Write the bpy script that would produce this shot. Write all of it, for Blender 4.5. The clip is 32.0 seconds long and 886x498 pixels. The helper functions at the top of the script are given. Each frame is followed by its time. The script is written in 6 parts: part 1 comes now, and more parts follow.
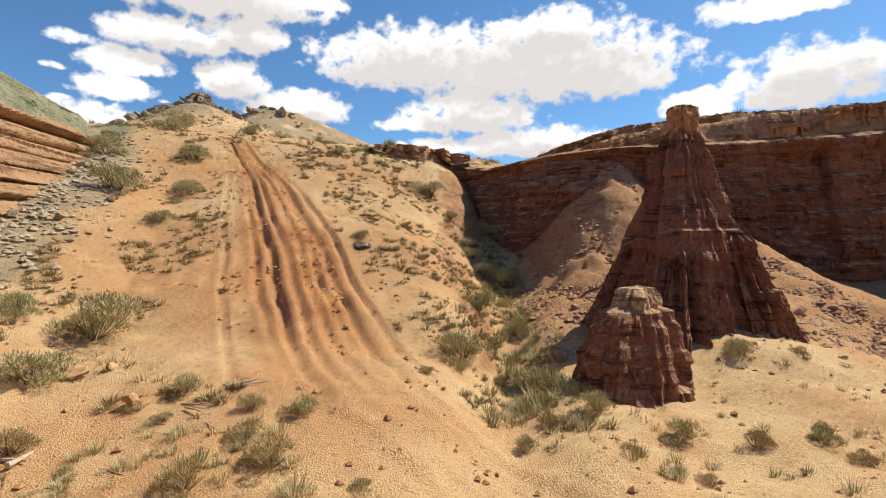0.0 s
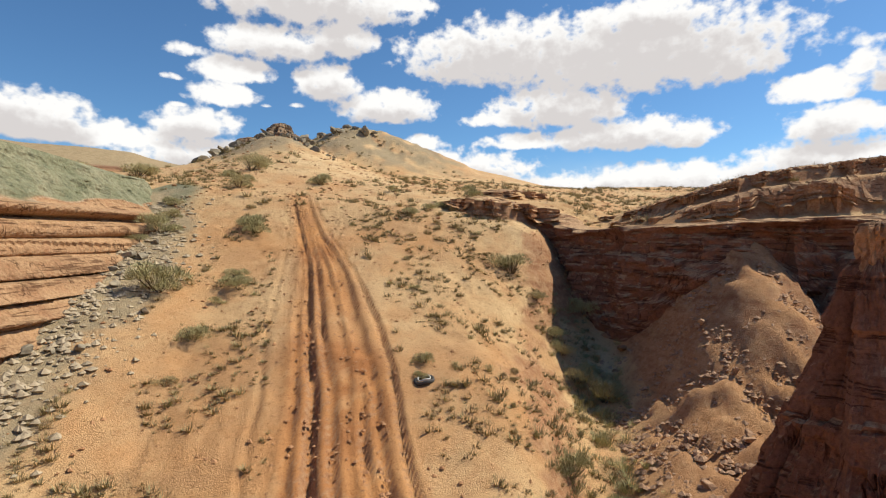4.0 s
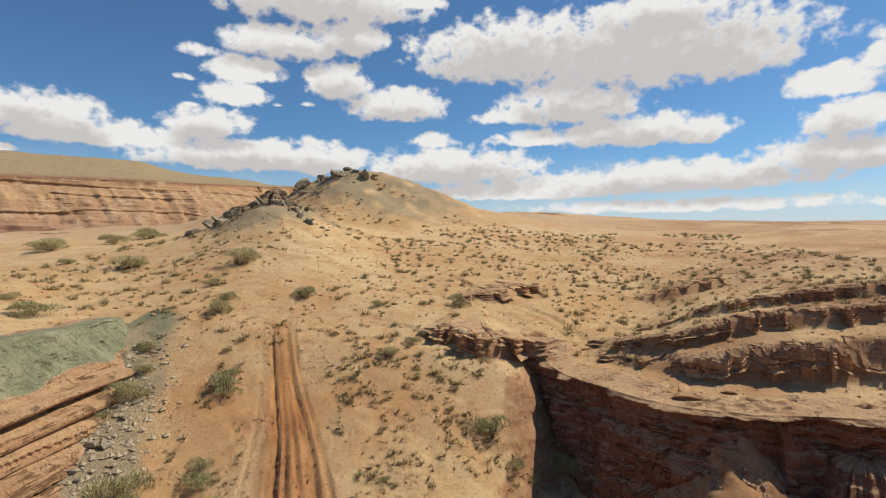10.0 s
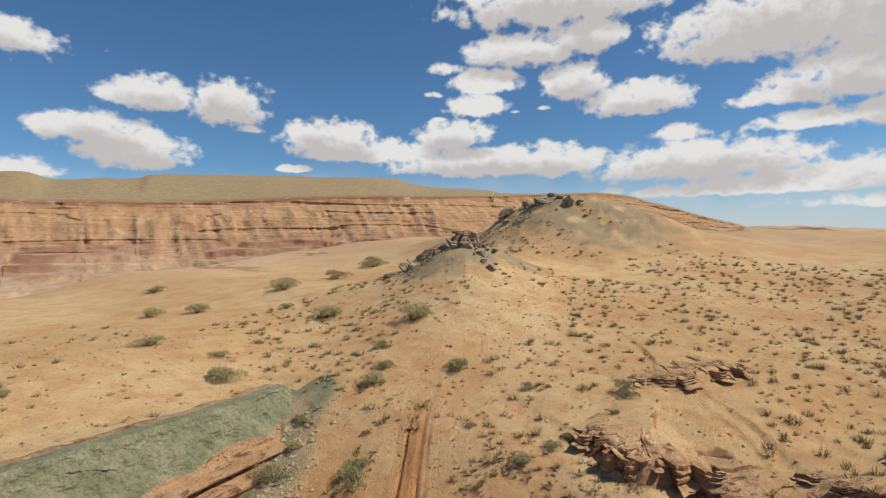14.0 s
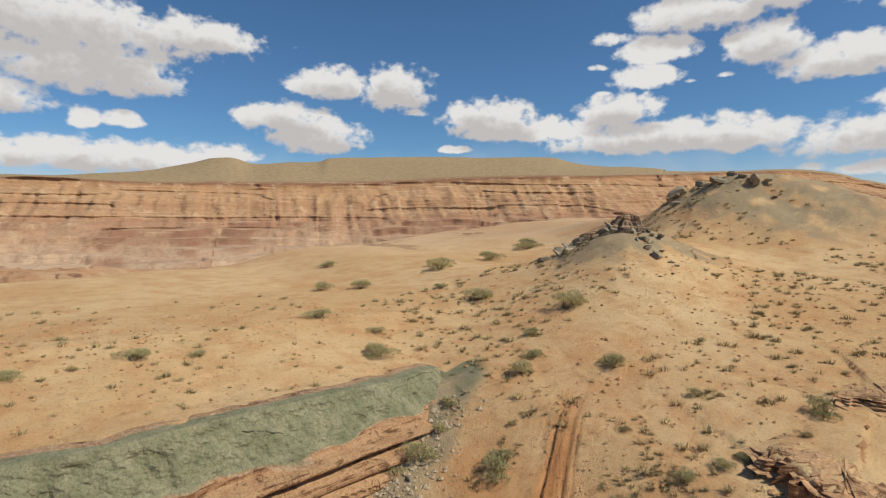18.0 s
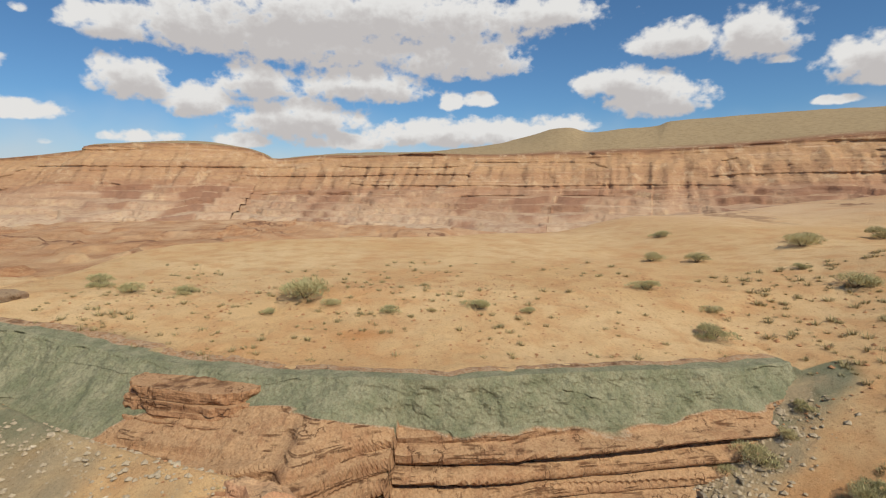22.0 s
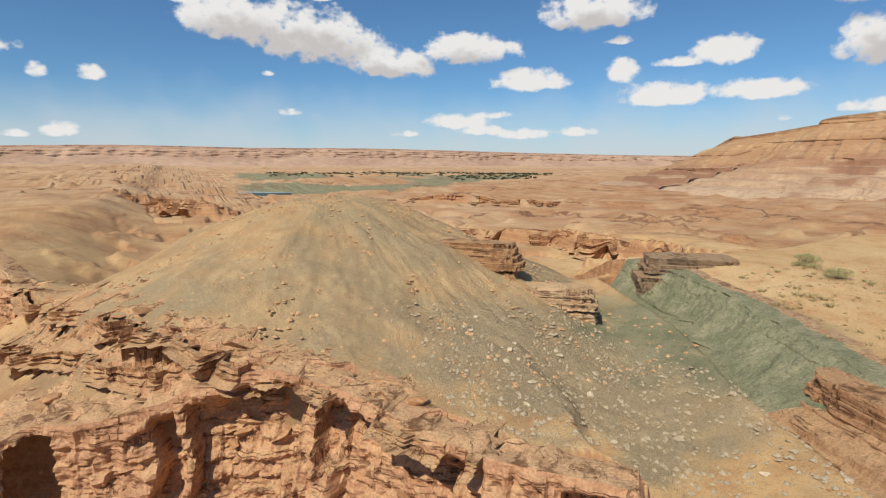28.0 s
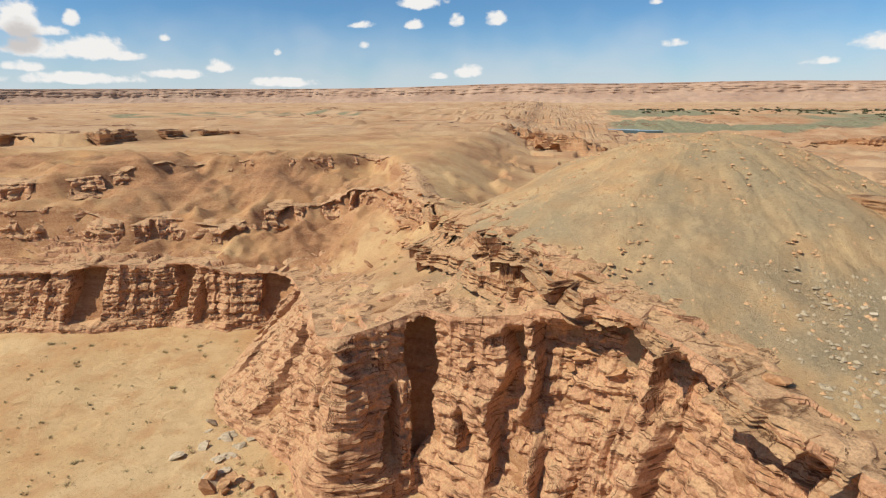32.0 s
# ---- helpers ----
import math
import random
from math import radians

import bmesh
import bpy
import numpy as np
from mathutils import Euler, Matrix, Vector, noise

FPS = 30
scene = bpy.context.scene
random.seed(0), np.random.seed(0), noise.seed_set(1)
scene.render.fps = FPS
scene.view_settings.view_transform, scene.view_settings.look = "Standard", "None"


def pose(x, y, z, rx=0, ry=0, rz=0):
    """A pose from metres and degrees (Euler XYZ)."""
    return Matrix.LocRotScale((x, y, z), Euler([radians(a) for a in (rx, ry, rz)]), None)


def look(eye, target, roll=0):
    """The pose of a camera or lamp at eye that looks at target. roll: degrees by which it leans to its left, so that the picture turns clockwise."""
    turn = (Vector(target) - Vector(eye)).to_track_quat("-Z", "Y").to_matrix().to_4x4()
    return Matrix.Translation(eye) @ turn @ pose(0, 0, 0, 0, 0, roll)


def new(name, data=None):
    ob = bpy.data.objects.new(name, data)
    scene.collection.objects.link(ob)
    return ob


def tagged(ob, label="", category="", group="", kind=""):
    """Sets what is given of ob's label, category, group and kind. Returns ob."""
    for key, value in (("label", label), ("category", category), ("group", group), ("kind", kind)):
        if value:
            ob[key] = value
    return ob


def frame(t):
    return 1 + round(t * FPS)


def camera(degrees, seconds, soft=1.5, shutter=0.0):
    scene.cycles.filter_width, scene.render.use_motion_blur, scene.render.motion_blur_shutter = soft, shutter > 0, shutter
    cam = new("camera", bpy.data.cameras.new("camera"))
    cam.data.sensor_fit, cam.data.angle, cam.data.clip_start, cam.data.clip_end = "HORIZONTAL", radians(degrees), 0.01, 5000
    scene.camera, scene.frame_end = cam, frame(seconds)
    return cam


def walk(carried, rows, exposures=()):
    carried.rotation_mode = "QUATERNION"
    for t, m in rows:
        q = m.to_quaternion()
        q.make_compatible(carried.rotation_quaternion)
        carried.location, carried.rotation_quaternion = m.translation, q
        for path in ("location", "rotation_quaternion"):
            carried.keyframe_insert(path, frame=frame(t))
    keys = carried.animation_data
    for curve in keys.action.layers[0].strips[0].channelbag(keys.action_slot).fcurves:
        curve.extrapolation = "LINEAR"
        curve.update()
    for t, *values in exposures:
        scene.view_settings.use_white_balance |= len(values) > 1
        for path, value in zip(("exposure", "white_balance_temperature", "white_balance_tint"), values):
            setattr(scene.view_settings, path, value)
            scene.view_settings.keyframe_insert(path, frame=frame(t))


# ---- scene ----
cam = camera(78.85, 32.0, soft=1.2)
PATH = [
    (0.0, pose(0.000, 0.000, 4.000, 89.523, 0.000, -0.701) @ pose(0, 0, 0, 0, 0, -0.150)),
    (0.5, pose(-0.144, 0.372, 4.295, 89.537, 0.000, -0.883) @ pose(0, 0, 0, 0, 0, -0.043)),
    (1.0, pose(-0.258, 0.906, 4.556, 89.457, 0.000, -1.201) @ pose(0, 0, 0, 0, 0, 0.030)),
    (1.5, pose(-0.321, 1.726, 4.861, 89.511, 0.000, -1.261) @ pose(0, 0, 0, 0, 0, 0.104)),
    (2.0, pose(-0.315, 2.506, 5.342, 89.590, 0.000, -0.558) @ pose(0, 0, 0, 0, 0, 0.132)),
    (2.5, pose(-0.257, 2.917, 5.958, 89.376, 0.000, 2.076) @ pose(0, 0, 0, 0, 0, 0.252)),
    (3.0, pose(-0.074, 3.187, 6.559, 89.176, 0.000, 5.004) @ pose(0, 0, 0, 0, 0, 0.213)),
    (3.5, pose(0.011, 3.472, 7.100, 89.107, 0.000, 7.360) @ pose(0, 0, 0, 0, 0, 0.150)),
    (5.5, pose(0.877, 4.182, 9.152, 89.108, 0.000, 9.313) @ pose(0, 0, 0, 0, 0, -0.058)),
    (6.0, pose(1.053, 4.211, 9.723, 89.044, 0.000, 9.381) @ pose(0, 0, 0, 0, 0, -0.090)),
    (6.5, pose(1.232, 4.303, 10.262, 89.055, 0.000, 9.503) @ pose(0, 0, 0, 0, 0, -0.096)),
    (7.0, pose(1.407, 4.478, 10.772, 89.125, 0.000, 9.639) @ pose(0, 0, 0, 0, 0, -0.089)),
    (7.5, pose(1.479, 4.668, 11.198, 89.131, 0.000, 9.728) @ pose(0, 0, 0, 0, 0, -0.162)),
    (8.0, pose(1.477, 4.800, 11.689, 89.068, 0.000, 9.747) @ pose(0, 0, 0, 0, 0, -0.154)),
    (8.5, pose(1.461, 4.845, 12.269, 89.023, 0.000, 9.620) @ pose(0, 0, 0, 0, 0, -0.221)),
    (9.0, pose(1.448, 4.867, 12.929, 88.919, 0.000, 9.581) @ pose(0, 0, 0, 0, 0, -0.239)),
    (9.5, pose(1.408, 4.856, 13.592, 88.873, 0.000, 9.568) @ pose(0, 0, 0, 0, 0, -0.193)),
    (10.0, pose(1.398, 4.833, 14.181, 88.874, 0.000, 9.645) @ pose(0, 0, 0, 0, 0, -0.217)),
    (10.5, pose(1.379, 4.869, 14.758, 88.777, 0.000, 9.765) @ pose(0, 0, 0, 0, 0, -0.157)),
    (11.0, pose(1.525, 5.080, 15.324, 88.664, 0.000, 9.977) @ pose(0, 0, 0, 0, 0, -0.124)),
    (11.5, pose(1.927, 5.441, 15.852, 88.577, 0.000, 10.455) @ pose(0, 0, 0, 0, 0, -0.183)),
    (12.0, pose(2.586, 6.024, 16.436, 88.693, 0.000, 10.649) @ pose(0, 0, 0, 0, 0, -0.231)),
    (12.5, pose(3.483, 6.773, 17.008, 88.855, 0.000, 11.012) @ pose(0, 0, 0, 0, 0, -0.323)),
    (13.0, pose(4.201, 7.548, 17.459, 88.904, 0.000, 15.325) @ pose(0, 0, 0, 0, 0, -0.346)),
    (13.5, pose(4.549, 8.361, 17.634, 89.162, 0.000, 25.375) @ pose(0, 0, 0, 0, 0, -0.620)),
    (14.0, pose(4.652, 8.781, 17.948, 89.224, 0.000, 34.345) @ pose(0, 0, 0, 0, 0, -0.664)),
    (14.5, pose(4.578, 9.007, 18.034, 89.286, 0.000, 35.430) @ pose(0, 0, 0, 0, 0, -0.497)),
    (16.5, pose(4.290, 9.387, 18.124, 89.461, 0.000, 41.615) @ pose(0, 0, 0, 0, 0, 0.126)),
    (17.0, pose(4.202, 9.548, 18.161, 89.468, 0.000, 43.789) @ pose(0, 0, 0, 0, 0, 0.119)),
    (17.5, pose(4.153, 9.646, 18.178, 89.447, 0.000, 47.268) @ pose(0, 0, 0, 0, 0, 0.193)),
    (17.6, pose(4.155, 9.665, 18.182, 89.440, 0.000, 47.950) @ pose(0, 0, 0, 0, 0, 0.190)),
    (17.7, pose(4.158, 9.690, 18.186, 87.200, 0.000, 48.700) @ pose(0, 0, 0, 0, 0, 0.180)),
    (18.0, pose(4.165, 9.749, 18.199, 87.149, 0.000, 50.902) @ pose(0, 0, 0, 0, 0, 0.161)),
    (18.5, pose(4.144, 9.878, 18.215, 87.118, 0.000, 55.336) @ pose(0, 0, 0, 0, 0, 0.096)),
    (18.8, pose(4.137, 9.905, 18.192, 87.100, 0.000, 58.800) @ pose(0, 0, 0, 0, 0, 0.115)),
    (18.9, pose(4.134, 9.912, 18.184, 84.400, 0.000, 60.000) @ pose(0, 0, 0, 0, 0, 0.125)),
    (19.0, pose(4.131, 9.920, 18.175, 84.378, 0.000, 61.181) @ pose(0, 0, 0, 0, 0, 0.132)),
    (19.5, pose(4.004, 9.991, 18.103, 84.323, 0.000, 67.361) @ pose(0, 0, 0, 0, 0, 0.069)),
    (20.0, pose(3.930, 10.001, 18.073, 84.331, 0.000, 73.425) @ pose(0, 0, 0, 0, 0, 0.069)),
    (20.5, pose(3.911, 10.005, 18.060, 84.350, 0.000, 75.768) @ pose(0, 0, 0, 0, 0, -0.013)),
    (21.0, pose(3.953, 9.994, 18.092, 84.276, 0.000, 78.172) @ pose(0, 0, 0, 0, 0, 0.043)),
    (21.5, pose(3.982, 10.043, 18.086, 83.782, 0.000, 80.693) @ pose(0, 0, 0, 0, 0, 0.018)),
    (22.0, pose(3.897, 10.060, 18.098, 83.720, 0.000, 85.161) @ pose(0, 0, 0, 0, 0, 0.086)),
    (22.5, pose(3.819, 10.061, 18.134, 83.736, 0.000, 91.141) @ pose(0, 0, 0, 0, 0, 0.183)),
    (23.0, pose(3.711, 10.045, 18.081, 83.718, 0.000, 98.013) @ pose(0, 0, 0, 0, 0, 0.192)),
    (23.5, pose(3.753, 10.150, 18.057, 83.595, 0.000, 104.462) @ pose(0, 0, 0, 0, 0, 0.041)),
    (24.0, pose(3.777, 10.210, 18.066, 83.499, 0.000, 110.092) @ pose(0, 0, 0, 0, 0, 0.060)),
    (24.5, pose(3.769, 10.172, 18.029, 83.571, 0.000, 115.355) @ pose(0, 0, 0, 0, 0, -0.006)),
    (26.5, pose(3.671, 10.180, 18.184, 81.584, 0.000, 134.725) @ pose(0, 0, 0, 0, 0, 0.209)),
    (27.0, pose(3.632, 10.242, 18.237, 81.355, 0.000, 140.147) @ pose(0, 0, 0, 0, 0, 0.157)),
    (27.5, pose(3.627, 10.293, 18.265, 80.948, 0.000, 145.950) @ pose(0, 0, 0, 0, 0, 0.102)),
    (28.0, pose(3.609, 10.306, 18.255, 81.023, 0.000, 152.935) @ pose(0, 0, 0, 0, 0, 0.034)),
    (28.5, pose(3.559, 10.283, 18.277, 80.990, 0.000, 160.410) @ pose(0, 0, 0, 0, 0, -0.119)),
    (29.0, pose(3.517, 10.236, 18.283, 81.001, 0.000, 166.704) @ pose(0, 0, 0, 0, 0, -0.146)),
    (29.5, pose(3.405, 10.123, 18.181, 81.407, 0.000, 172.610) @ pose(0, 0, 0, 0, 0, -0.107)),
    (29.7, pose(3.408, 10.105, 18.174, 81.200, 0.000, 174.900) @ pose(0, 0, 0, 0, 0, -0.065)),
    (29.8, pose(3.410, 10.096, 18.170, 78.600, 0.000, 176.000) @ pose(0, 0, 0, 0, 0, -0.045)),
    (29.9, pose(3.412, 10.088, 18.166, 74.750, 0.000, 177.100) @ pose(0, 0, 0, 0, 0, -0.025)),
    (30.0, pose(3.414, 10.080, 18.163, 74.666, 0.000, 178.081) @ pose(0, 0, 0, 0, 0, -0.006)),
    (30.5, pose(3.417, 10.065, 18.154, 74.792, 0.000, 180.874) @ pose(0, 0, 0, 0, 0, 0.036)),
    (31.0, pose(3.440, 10.055, 18.143, 74.842, 0.000, 183.551) @ pose(0, 0, 0, 0, 0, -0.068)),
    (31.5, pose(3.466, 10.047, 18.144, 74.732, 0.000, 186.625) @ pose(0, 0, 0, 0, 0, -0.257)),
    (32.0, pose(3.474, 10.054, 18.147, 74.683, 0.000, 190.468) @ pose(0, 0, 0, 0, 0, -0.394)),
]
EXPOSURES = [(0.0, 0.44), (3.0, 0.34), (6.0, 0.16), (9.0, 0.04), (13.0, -0.1), (18.0, -0.13), (24.0, -0.1), (28.0, -0.03), (32.0, 0.08)]
walk(cam, PATH, EXPOSURES)

# ---- light ----
SUN_AZ, SUN_EL = 60.0, 49.0          # clockwise from +y, above the horizon
sun_way = Vector((math.sin(radians(SUN_AZ)) * math.cos(radians(SUN_EL)), math.cos(radians(SUN_AZ)) * math.cos(radians(SUN_EL)), math.sin(radians(SUN_EL))))
sun = new("sun", bpy.data.lights.new("sun", "SUN"))
sun.data.energy, sun.data.angle, sun.data.color = 4.7, radians(0.55), (1.0, 0.915, 0.74)
sun.matrix_world = look(sun_way * 100, (0, 0, 0))

# Fair-weather clouds: degrees to the left of +y, degrees up, half width, height over a flat base.
CLOUDS_A = [(2.6, 18.2, 9.6, 3.32), (-10.3, 17.5, 13.8, 4.44), (-18.3, 16.0, 5.2, 2.16), (-11.9, 21.1, 5.7, 1.59), (-3.8, 13.1, 6.8, 2.36), (2.6, 12.4, 3.4, 0.84), (-9.8, 10.2, 8.0, 1.71), (0.3, 10.1, 4.1, 0.85), (-15.2, 9.7, 2.3, 1.02), (22.6, 22.9, 10.6, 2.52), (29.8, 16.1, 3.6, 1.38), (19.2, 19.8, 3.6, 1.92), (26.0, 18.8, 6.0, 1.7), (13.9, 23.5, 4.1, 1.11), (33.8, 17.5, 2.1, 0.67), (30.6, 13.8, 3.2, 1.17), (35.1, 15.1, 1.2, 0.37), (34.4, 12.7, 1.0, 0.23), (20.4, 15.5, 3.2, 1.93), (14.2, 13.4, 4.9, 1.75)]
CLOUDS_B = [(23.5, 13.5, 0.9, 0.25), (26.6, 13.3, 0.8, 0.2), (45.5, 9.9, 4.5, 2.17), (39.6, 9.2, 5.4, 1.32), (32.9, 10.8, 3.9, 1.58), (28.8, 8.1, 10.6, 1.73), (43.9, 8.9, 5.7, 0.72), (22.7, 7.8, 5.4, 1.7), (8.6, 7.0, 9.8, 2.11), (10.4, 10.1, 2.4, 0.77), (-0.3, 5.2, 10.4, 1.09), (-14.0, 5.6, 12.5, 1.71), (-26.1, 6.9, 5.9, 1.78), (-27.2, 9.6, 3.6, 1.73), (-28.9, 10.5, 2.2, 1.01), (-14.0, 3.0, 16.4, 0.74), (2.6, 4.6, 12.8, 0.79), (-26.1, 12.6, 3.0, 1.03), (-29.2, 14.3, 1.3, 1.13), (-21.6, 19.5, 0.7, 0.3)]
CLOUDS_C = [(62.3, 13.5, 4.2, 1.67), (56.2, 13.2, 3.9, 2.3), (67.3, 10.2, 4.2, 1.65), (64.1, 8.6, 4.4, 2.1), (69.0, 10.5, 2.6, 1.02), (53.9, 11.2, 1.7, 0.41), (49.5, 7.5, 1.8, 0.46), (47.6, 10.5, 3.3, 1.8), (115.7, 14.0, 3.8, 1.52), (106.9, 14.4, 9.5, 2.52), (98.0, 14.1, 10.9, 3.03), (83.4, 13.0, 6.4, 2.76), (92.3, 16.3, 18.7, 2.62), (75.2, 16.9, 5.1, 1.55), (114.7, 9.5, 3.2, 2.16), (109.2, 8.0, 3.0, 1.73), (103.5, 10.0, 3.5, 1.95), (93.6, 10.1, 6.4, 1.83), (99.8, 6.6, 6.3, 2.25), (114.0, 4.7, 3.2, 0.68)]
CLOUDS_D = [(105.2, 4.7, 2.6, 0.81), (84.2, 5.5, 9.4, 1.5), (79.5, 6.1, 3.5, 1.06), (73.2, 6.4, 3.4, 0.92), (84.2, 8.9, 1.4, 1.0), (81.6, 9.0, 1.8, 0.75), (94.8, 4.8, 5.2, 0.94), (138.0, 14.0, 4.4, 1.72), (135.6, 11.6, 1.5, 0.44), (135.2, 8.7, 1.6, 1.14), (122.3, 14.3, 1.0, 0.38), (130.2, 9.3, 2.2, 0.47), (126.3, 10.0, 2.4, 1.34), (131.1, 6.4, 4.0, 1.11), (123.1, 6.4, 3.4, 0.91), (139.5, 3.1, 2.2, 0.46), (121.2, 4.0, 1.0, 0.34), (172.4, 13.1, 5.0, 2.04), (165.8, 11.7, 6.0, 2.51), (160.0, 10.0, 2.3, 1.51)]
CLOUDS_E = [(157.4, 9.7, 3.5, 1.44), (160.0, 8.9, 1.0, 0.37), (150.4, 11.1, 4.7, 1.47), (144.0, 8.1, 3.6, 1.1), (177.4, 14.7, 2.6, 0.72), (165.1, 15.6, 1.1, 0.26), (170.3, 8.6, 0.7, 0.29), (168.5, 5.0, 1.2, 0.42), (151.6, 4.2, 3.0, 0.75), (144.6, 2.9, 2.7, 0.58), (149.0, 3.3, 2.4, 0.51), (156.5, 3.0, 1.8, 0.35), (147.9, 4.9, 2.2, 0.41), (226.5, 6.3, 1.5, 1.55), (224.9, 5.7, 1.5, 0.45), (225.5, 4.2, 2.0, 0.84), (221.6, 4.4, 2.1, 1.09), (219.6, 3.9, 2.1, 0.42), (223.0, 6.7, 0.7, 0.65), (216.2, 5.6, 0.6, 0.36)]
CLOUDS_F = [(212.0, 3.2, 1.4, 0.68), (226.9, 2.9, 1.5, 0.46), (215.2, 2.5, 2.8, 0.45), (206.5, 4.6, 0.5, 0.39), (198.3, 7.2, 1.4, 0.38), (193.1, 7.2, 1.0, 0.46), (188.9, 7.5, 0.8, 0.69), (185.1, 7.6, 1.2, 0.64), (198.1, 5.3, 0.7, 0.39), (192.2, 9.2, 2.4, 0.74), (187.7, 2.8, 1.5, 0.65), (190.9, 2.4, 1.1, 0.33), (206.2, 1.8, 3.2, 0.47), (223.6, 2.0, 5.2, 0.48), (-32.7, 20.4, 6.5, 1.32), (-35.2, 13.9, 6.1, 2.92), (-26.2, 13.3, 3.2, 1.14), (-33.1, 12.7, 3.4, 0.93), (-38.7, 14.5, 2.2, 1.64), (250, 9, 9, 3), (272, 14, 10, 4), (296, 9, 10, 3), (255, 27, 9, 5)]


ALL_CLOUDS = CLOUDS_A + CLOUDS_B + CLOUDS_C + CLOUDS_D + CLOUDS_E + CLOUDS_F


def cloud_world():
    world = bpy.data.worlds.new("sky")
    scene.world = world
    world.use_nodes = True
    nt = world.node_tree
    nt.nodes.clear()
    N, L = nt.nodes.new, nt.links.new

    def mth(op, a, b=None, c=None, clamp=False):
        n = N("ShaderNodeMath")
        n.operation, n.use_clamp = op, clamp
        for k, v in enumerate((a, b, c)):
            if v is None:
                continue
            if isinstance(v, (int, float)):
                n.inputs[k].default_value = v
            else:
                L(v, n.inputs[k])
        return n.outputs[0]

    sky = N("ShaderNodeTexSky")
    sky.sky_type, sky.sun_disc = "NISHITA", False
    sky.sun_elevation, sky.sun_rotation = radians(SUN_EL), radians(SUN_AZ)
    sky.altitude, sky.air_density, sky.dust_density, sky.ozone_density = 1500, 1.0, 0.9, 3.0
    co = N("ShaderNodeTexCoord").outputs["Generated"]
    sep = N("ShaderNodeSeparateXYZ")
    L(co, sep.inputs[0])
    x, y, z = sep.outputs
    az = mth("MULTIPLY", mth("ARCTAN2", mth("MULTIPLY", x, -1.0), y), 57.29578)
    az = mth("ADD", az, mth("MULTIPLY", mth("LESS_THAN", az, -75.0), 360.0))
    el = mth("MULTIPLY", mth("ARCSINE", z), 57.29578)
    # billows: the outline is pushed about by two sizes of noise
    com = N("ShaderNodeCombineXYZ")
    L(az, com.inputs[0]), L(mth("MULTIPLY", el, 1.25), com.inputs[1])
    n1, n2, n3 = N("ShaderNodeTexNoise"), N("ShaderNodeTexNoise"), N("ShaderNodeTexNoise")
    for n, s, d, r in ((n1, 0.16, 2.0, 0.55), (n2, 0.5, 3.0, 0.5), (n3, 1.4, 3.0, 0.5)):
        n.inputs["Scale"].default_value, n.inputs["Detail"].default_value, n.inputs["Roughness"].default_value = s, d, r
        L(com.outputs[0], n.inputs["Vector"])
    rough = mth("ADD", mth("MULTIPLY", mth("SUBTRACT", n1.outputs[0], 0.5), 0.5), mth("MULTIPLY_ADD", mth("SUBTRACT", n3.outputs[0], 0.5), 0.9, mth("MULTIPLY", mth("SUBTRACT", n2.outputs[0], 0.5), 2.6)))

    def cover(el, least):
        best = None
        for a0, e0, ra, re in ALL_CLOUDS:
            if re < least:
                continue
            up, ra = 1.18 * re + 0.1, 1.1 * ra
            dx = mth("MULTIPLY_ADD", az, 1.0 / ra, -a0 / ra)
            dy = mth("MAXIMUM", mth("MULTIPLY_ADD", el, 1.0 / up, -e0 / up), mth("MULTIPLY_ADD", el, -1.7 / up, 1.7 * e0 / up))
            d = mth("MULTIPLY_ADD", dx, dx, mth("MULTIPLY", dy, dy))
            d = mth("ADD", d, 0.5 if re < 0.45 else 0.25) if re < 0.75 else d
            best = d if best is None else mth("SMOOTH_MIN", best, d, 0.5)
        return mth("SUBTRACT", 1.0, best)

    here = mth("ADD", cover(el, 0.0), rough)
    above = cover(mth("ADD", el, 1.5), 1.4)
    alpha = N("ShaderNodeMapRange")
    alpha.interpolation_type = "SMOOTHSTEP"
    alpha.inputs[1].default_value, alpha.inputs[2].default_value = -0.25, 0.55
    L(here, alpha.inputs[0])
    grey = N("ShaderNodeMapRange")
    grey.interpolation_type = "SMOOTHSTEP"
    grey.inputs[1].default_value, grey.inputs[2].default_value = -0.1, 0.85
    L(mth("ADD", above, mth("MULTIPLY", rough, 0.6)), grey.inputs[0])
    body = N("ShaderNodeMix")
    body.data_type = "RGBA"
    body.inputs[6].default_value, body.inputs[7].default_value = (9.1, 9.0, 8.8, 1), (6.3, 6.0, 5.9, 1)
    L(grey.outputs[0], body.inputs[0])
    mix = N("ShaderNodeMix")
    mix.data_type = "RGBA"
    deep = N("ShaderNodeMix")
    deep.data_type, deep.blend_type = "RGBA", "MULTIPLY"
    deep.inputs[0].default_value, deep.inputs[7].default_value = 1.0, (0.66, 0.94, 1.09, 1)
    L(sky.outputs[0], deep.inputs[6])
    pale = N("ShaderNodeMix")
    pale.data_type = "RGBA"
    pale.inputs[7].default_value = (6.6, 7.1, 7.6, 1)
    low_sky = N("ShaderNodeMapRange")
    low_sky.interpolation_type = "SMOOTHSTEP"
    for k, v in ((1, -1.0), (2, 9.0), (3, 0.85), (4, 0.0)):
        low_sky.inputs[k].default_value = v
    L(mth("MULTIPLY_ADD", mth("SUBTRACT", n1.outputs[0], 0.5), 6.0, el), low_sky.inputs[0])
    L(low_sky.outputs[0], pale.inputs[0]), L(deep.outputs[2], pale.inputs[6])
    L(alpha.outputs[0], mix.inputs[0]), L(pale.outputs[2], mix.inputs[6]), L(body.outputs[2], mix.inputs[7])
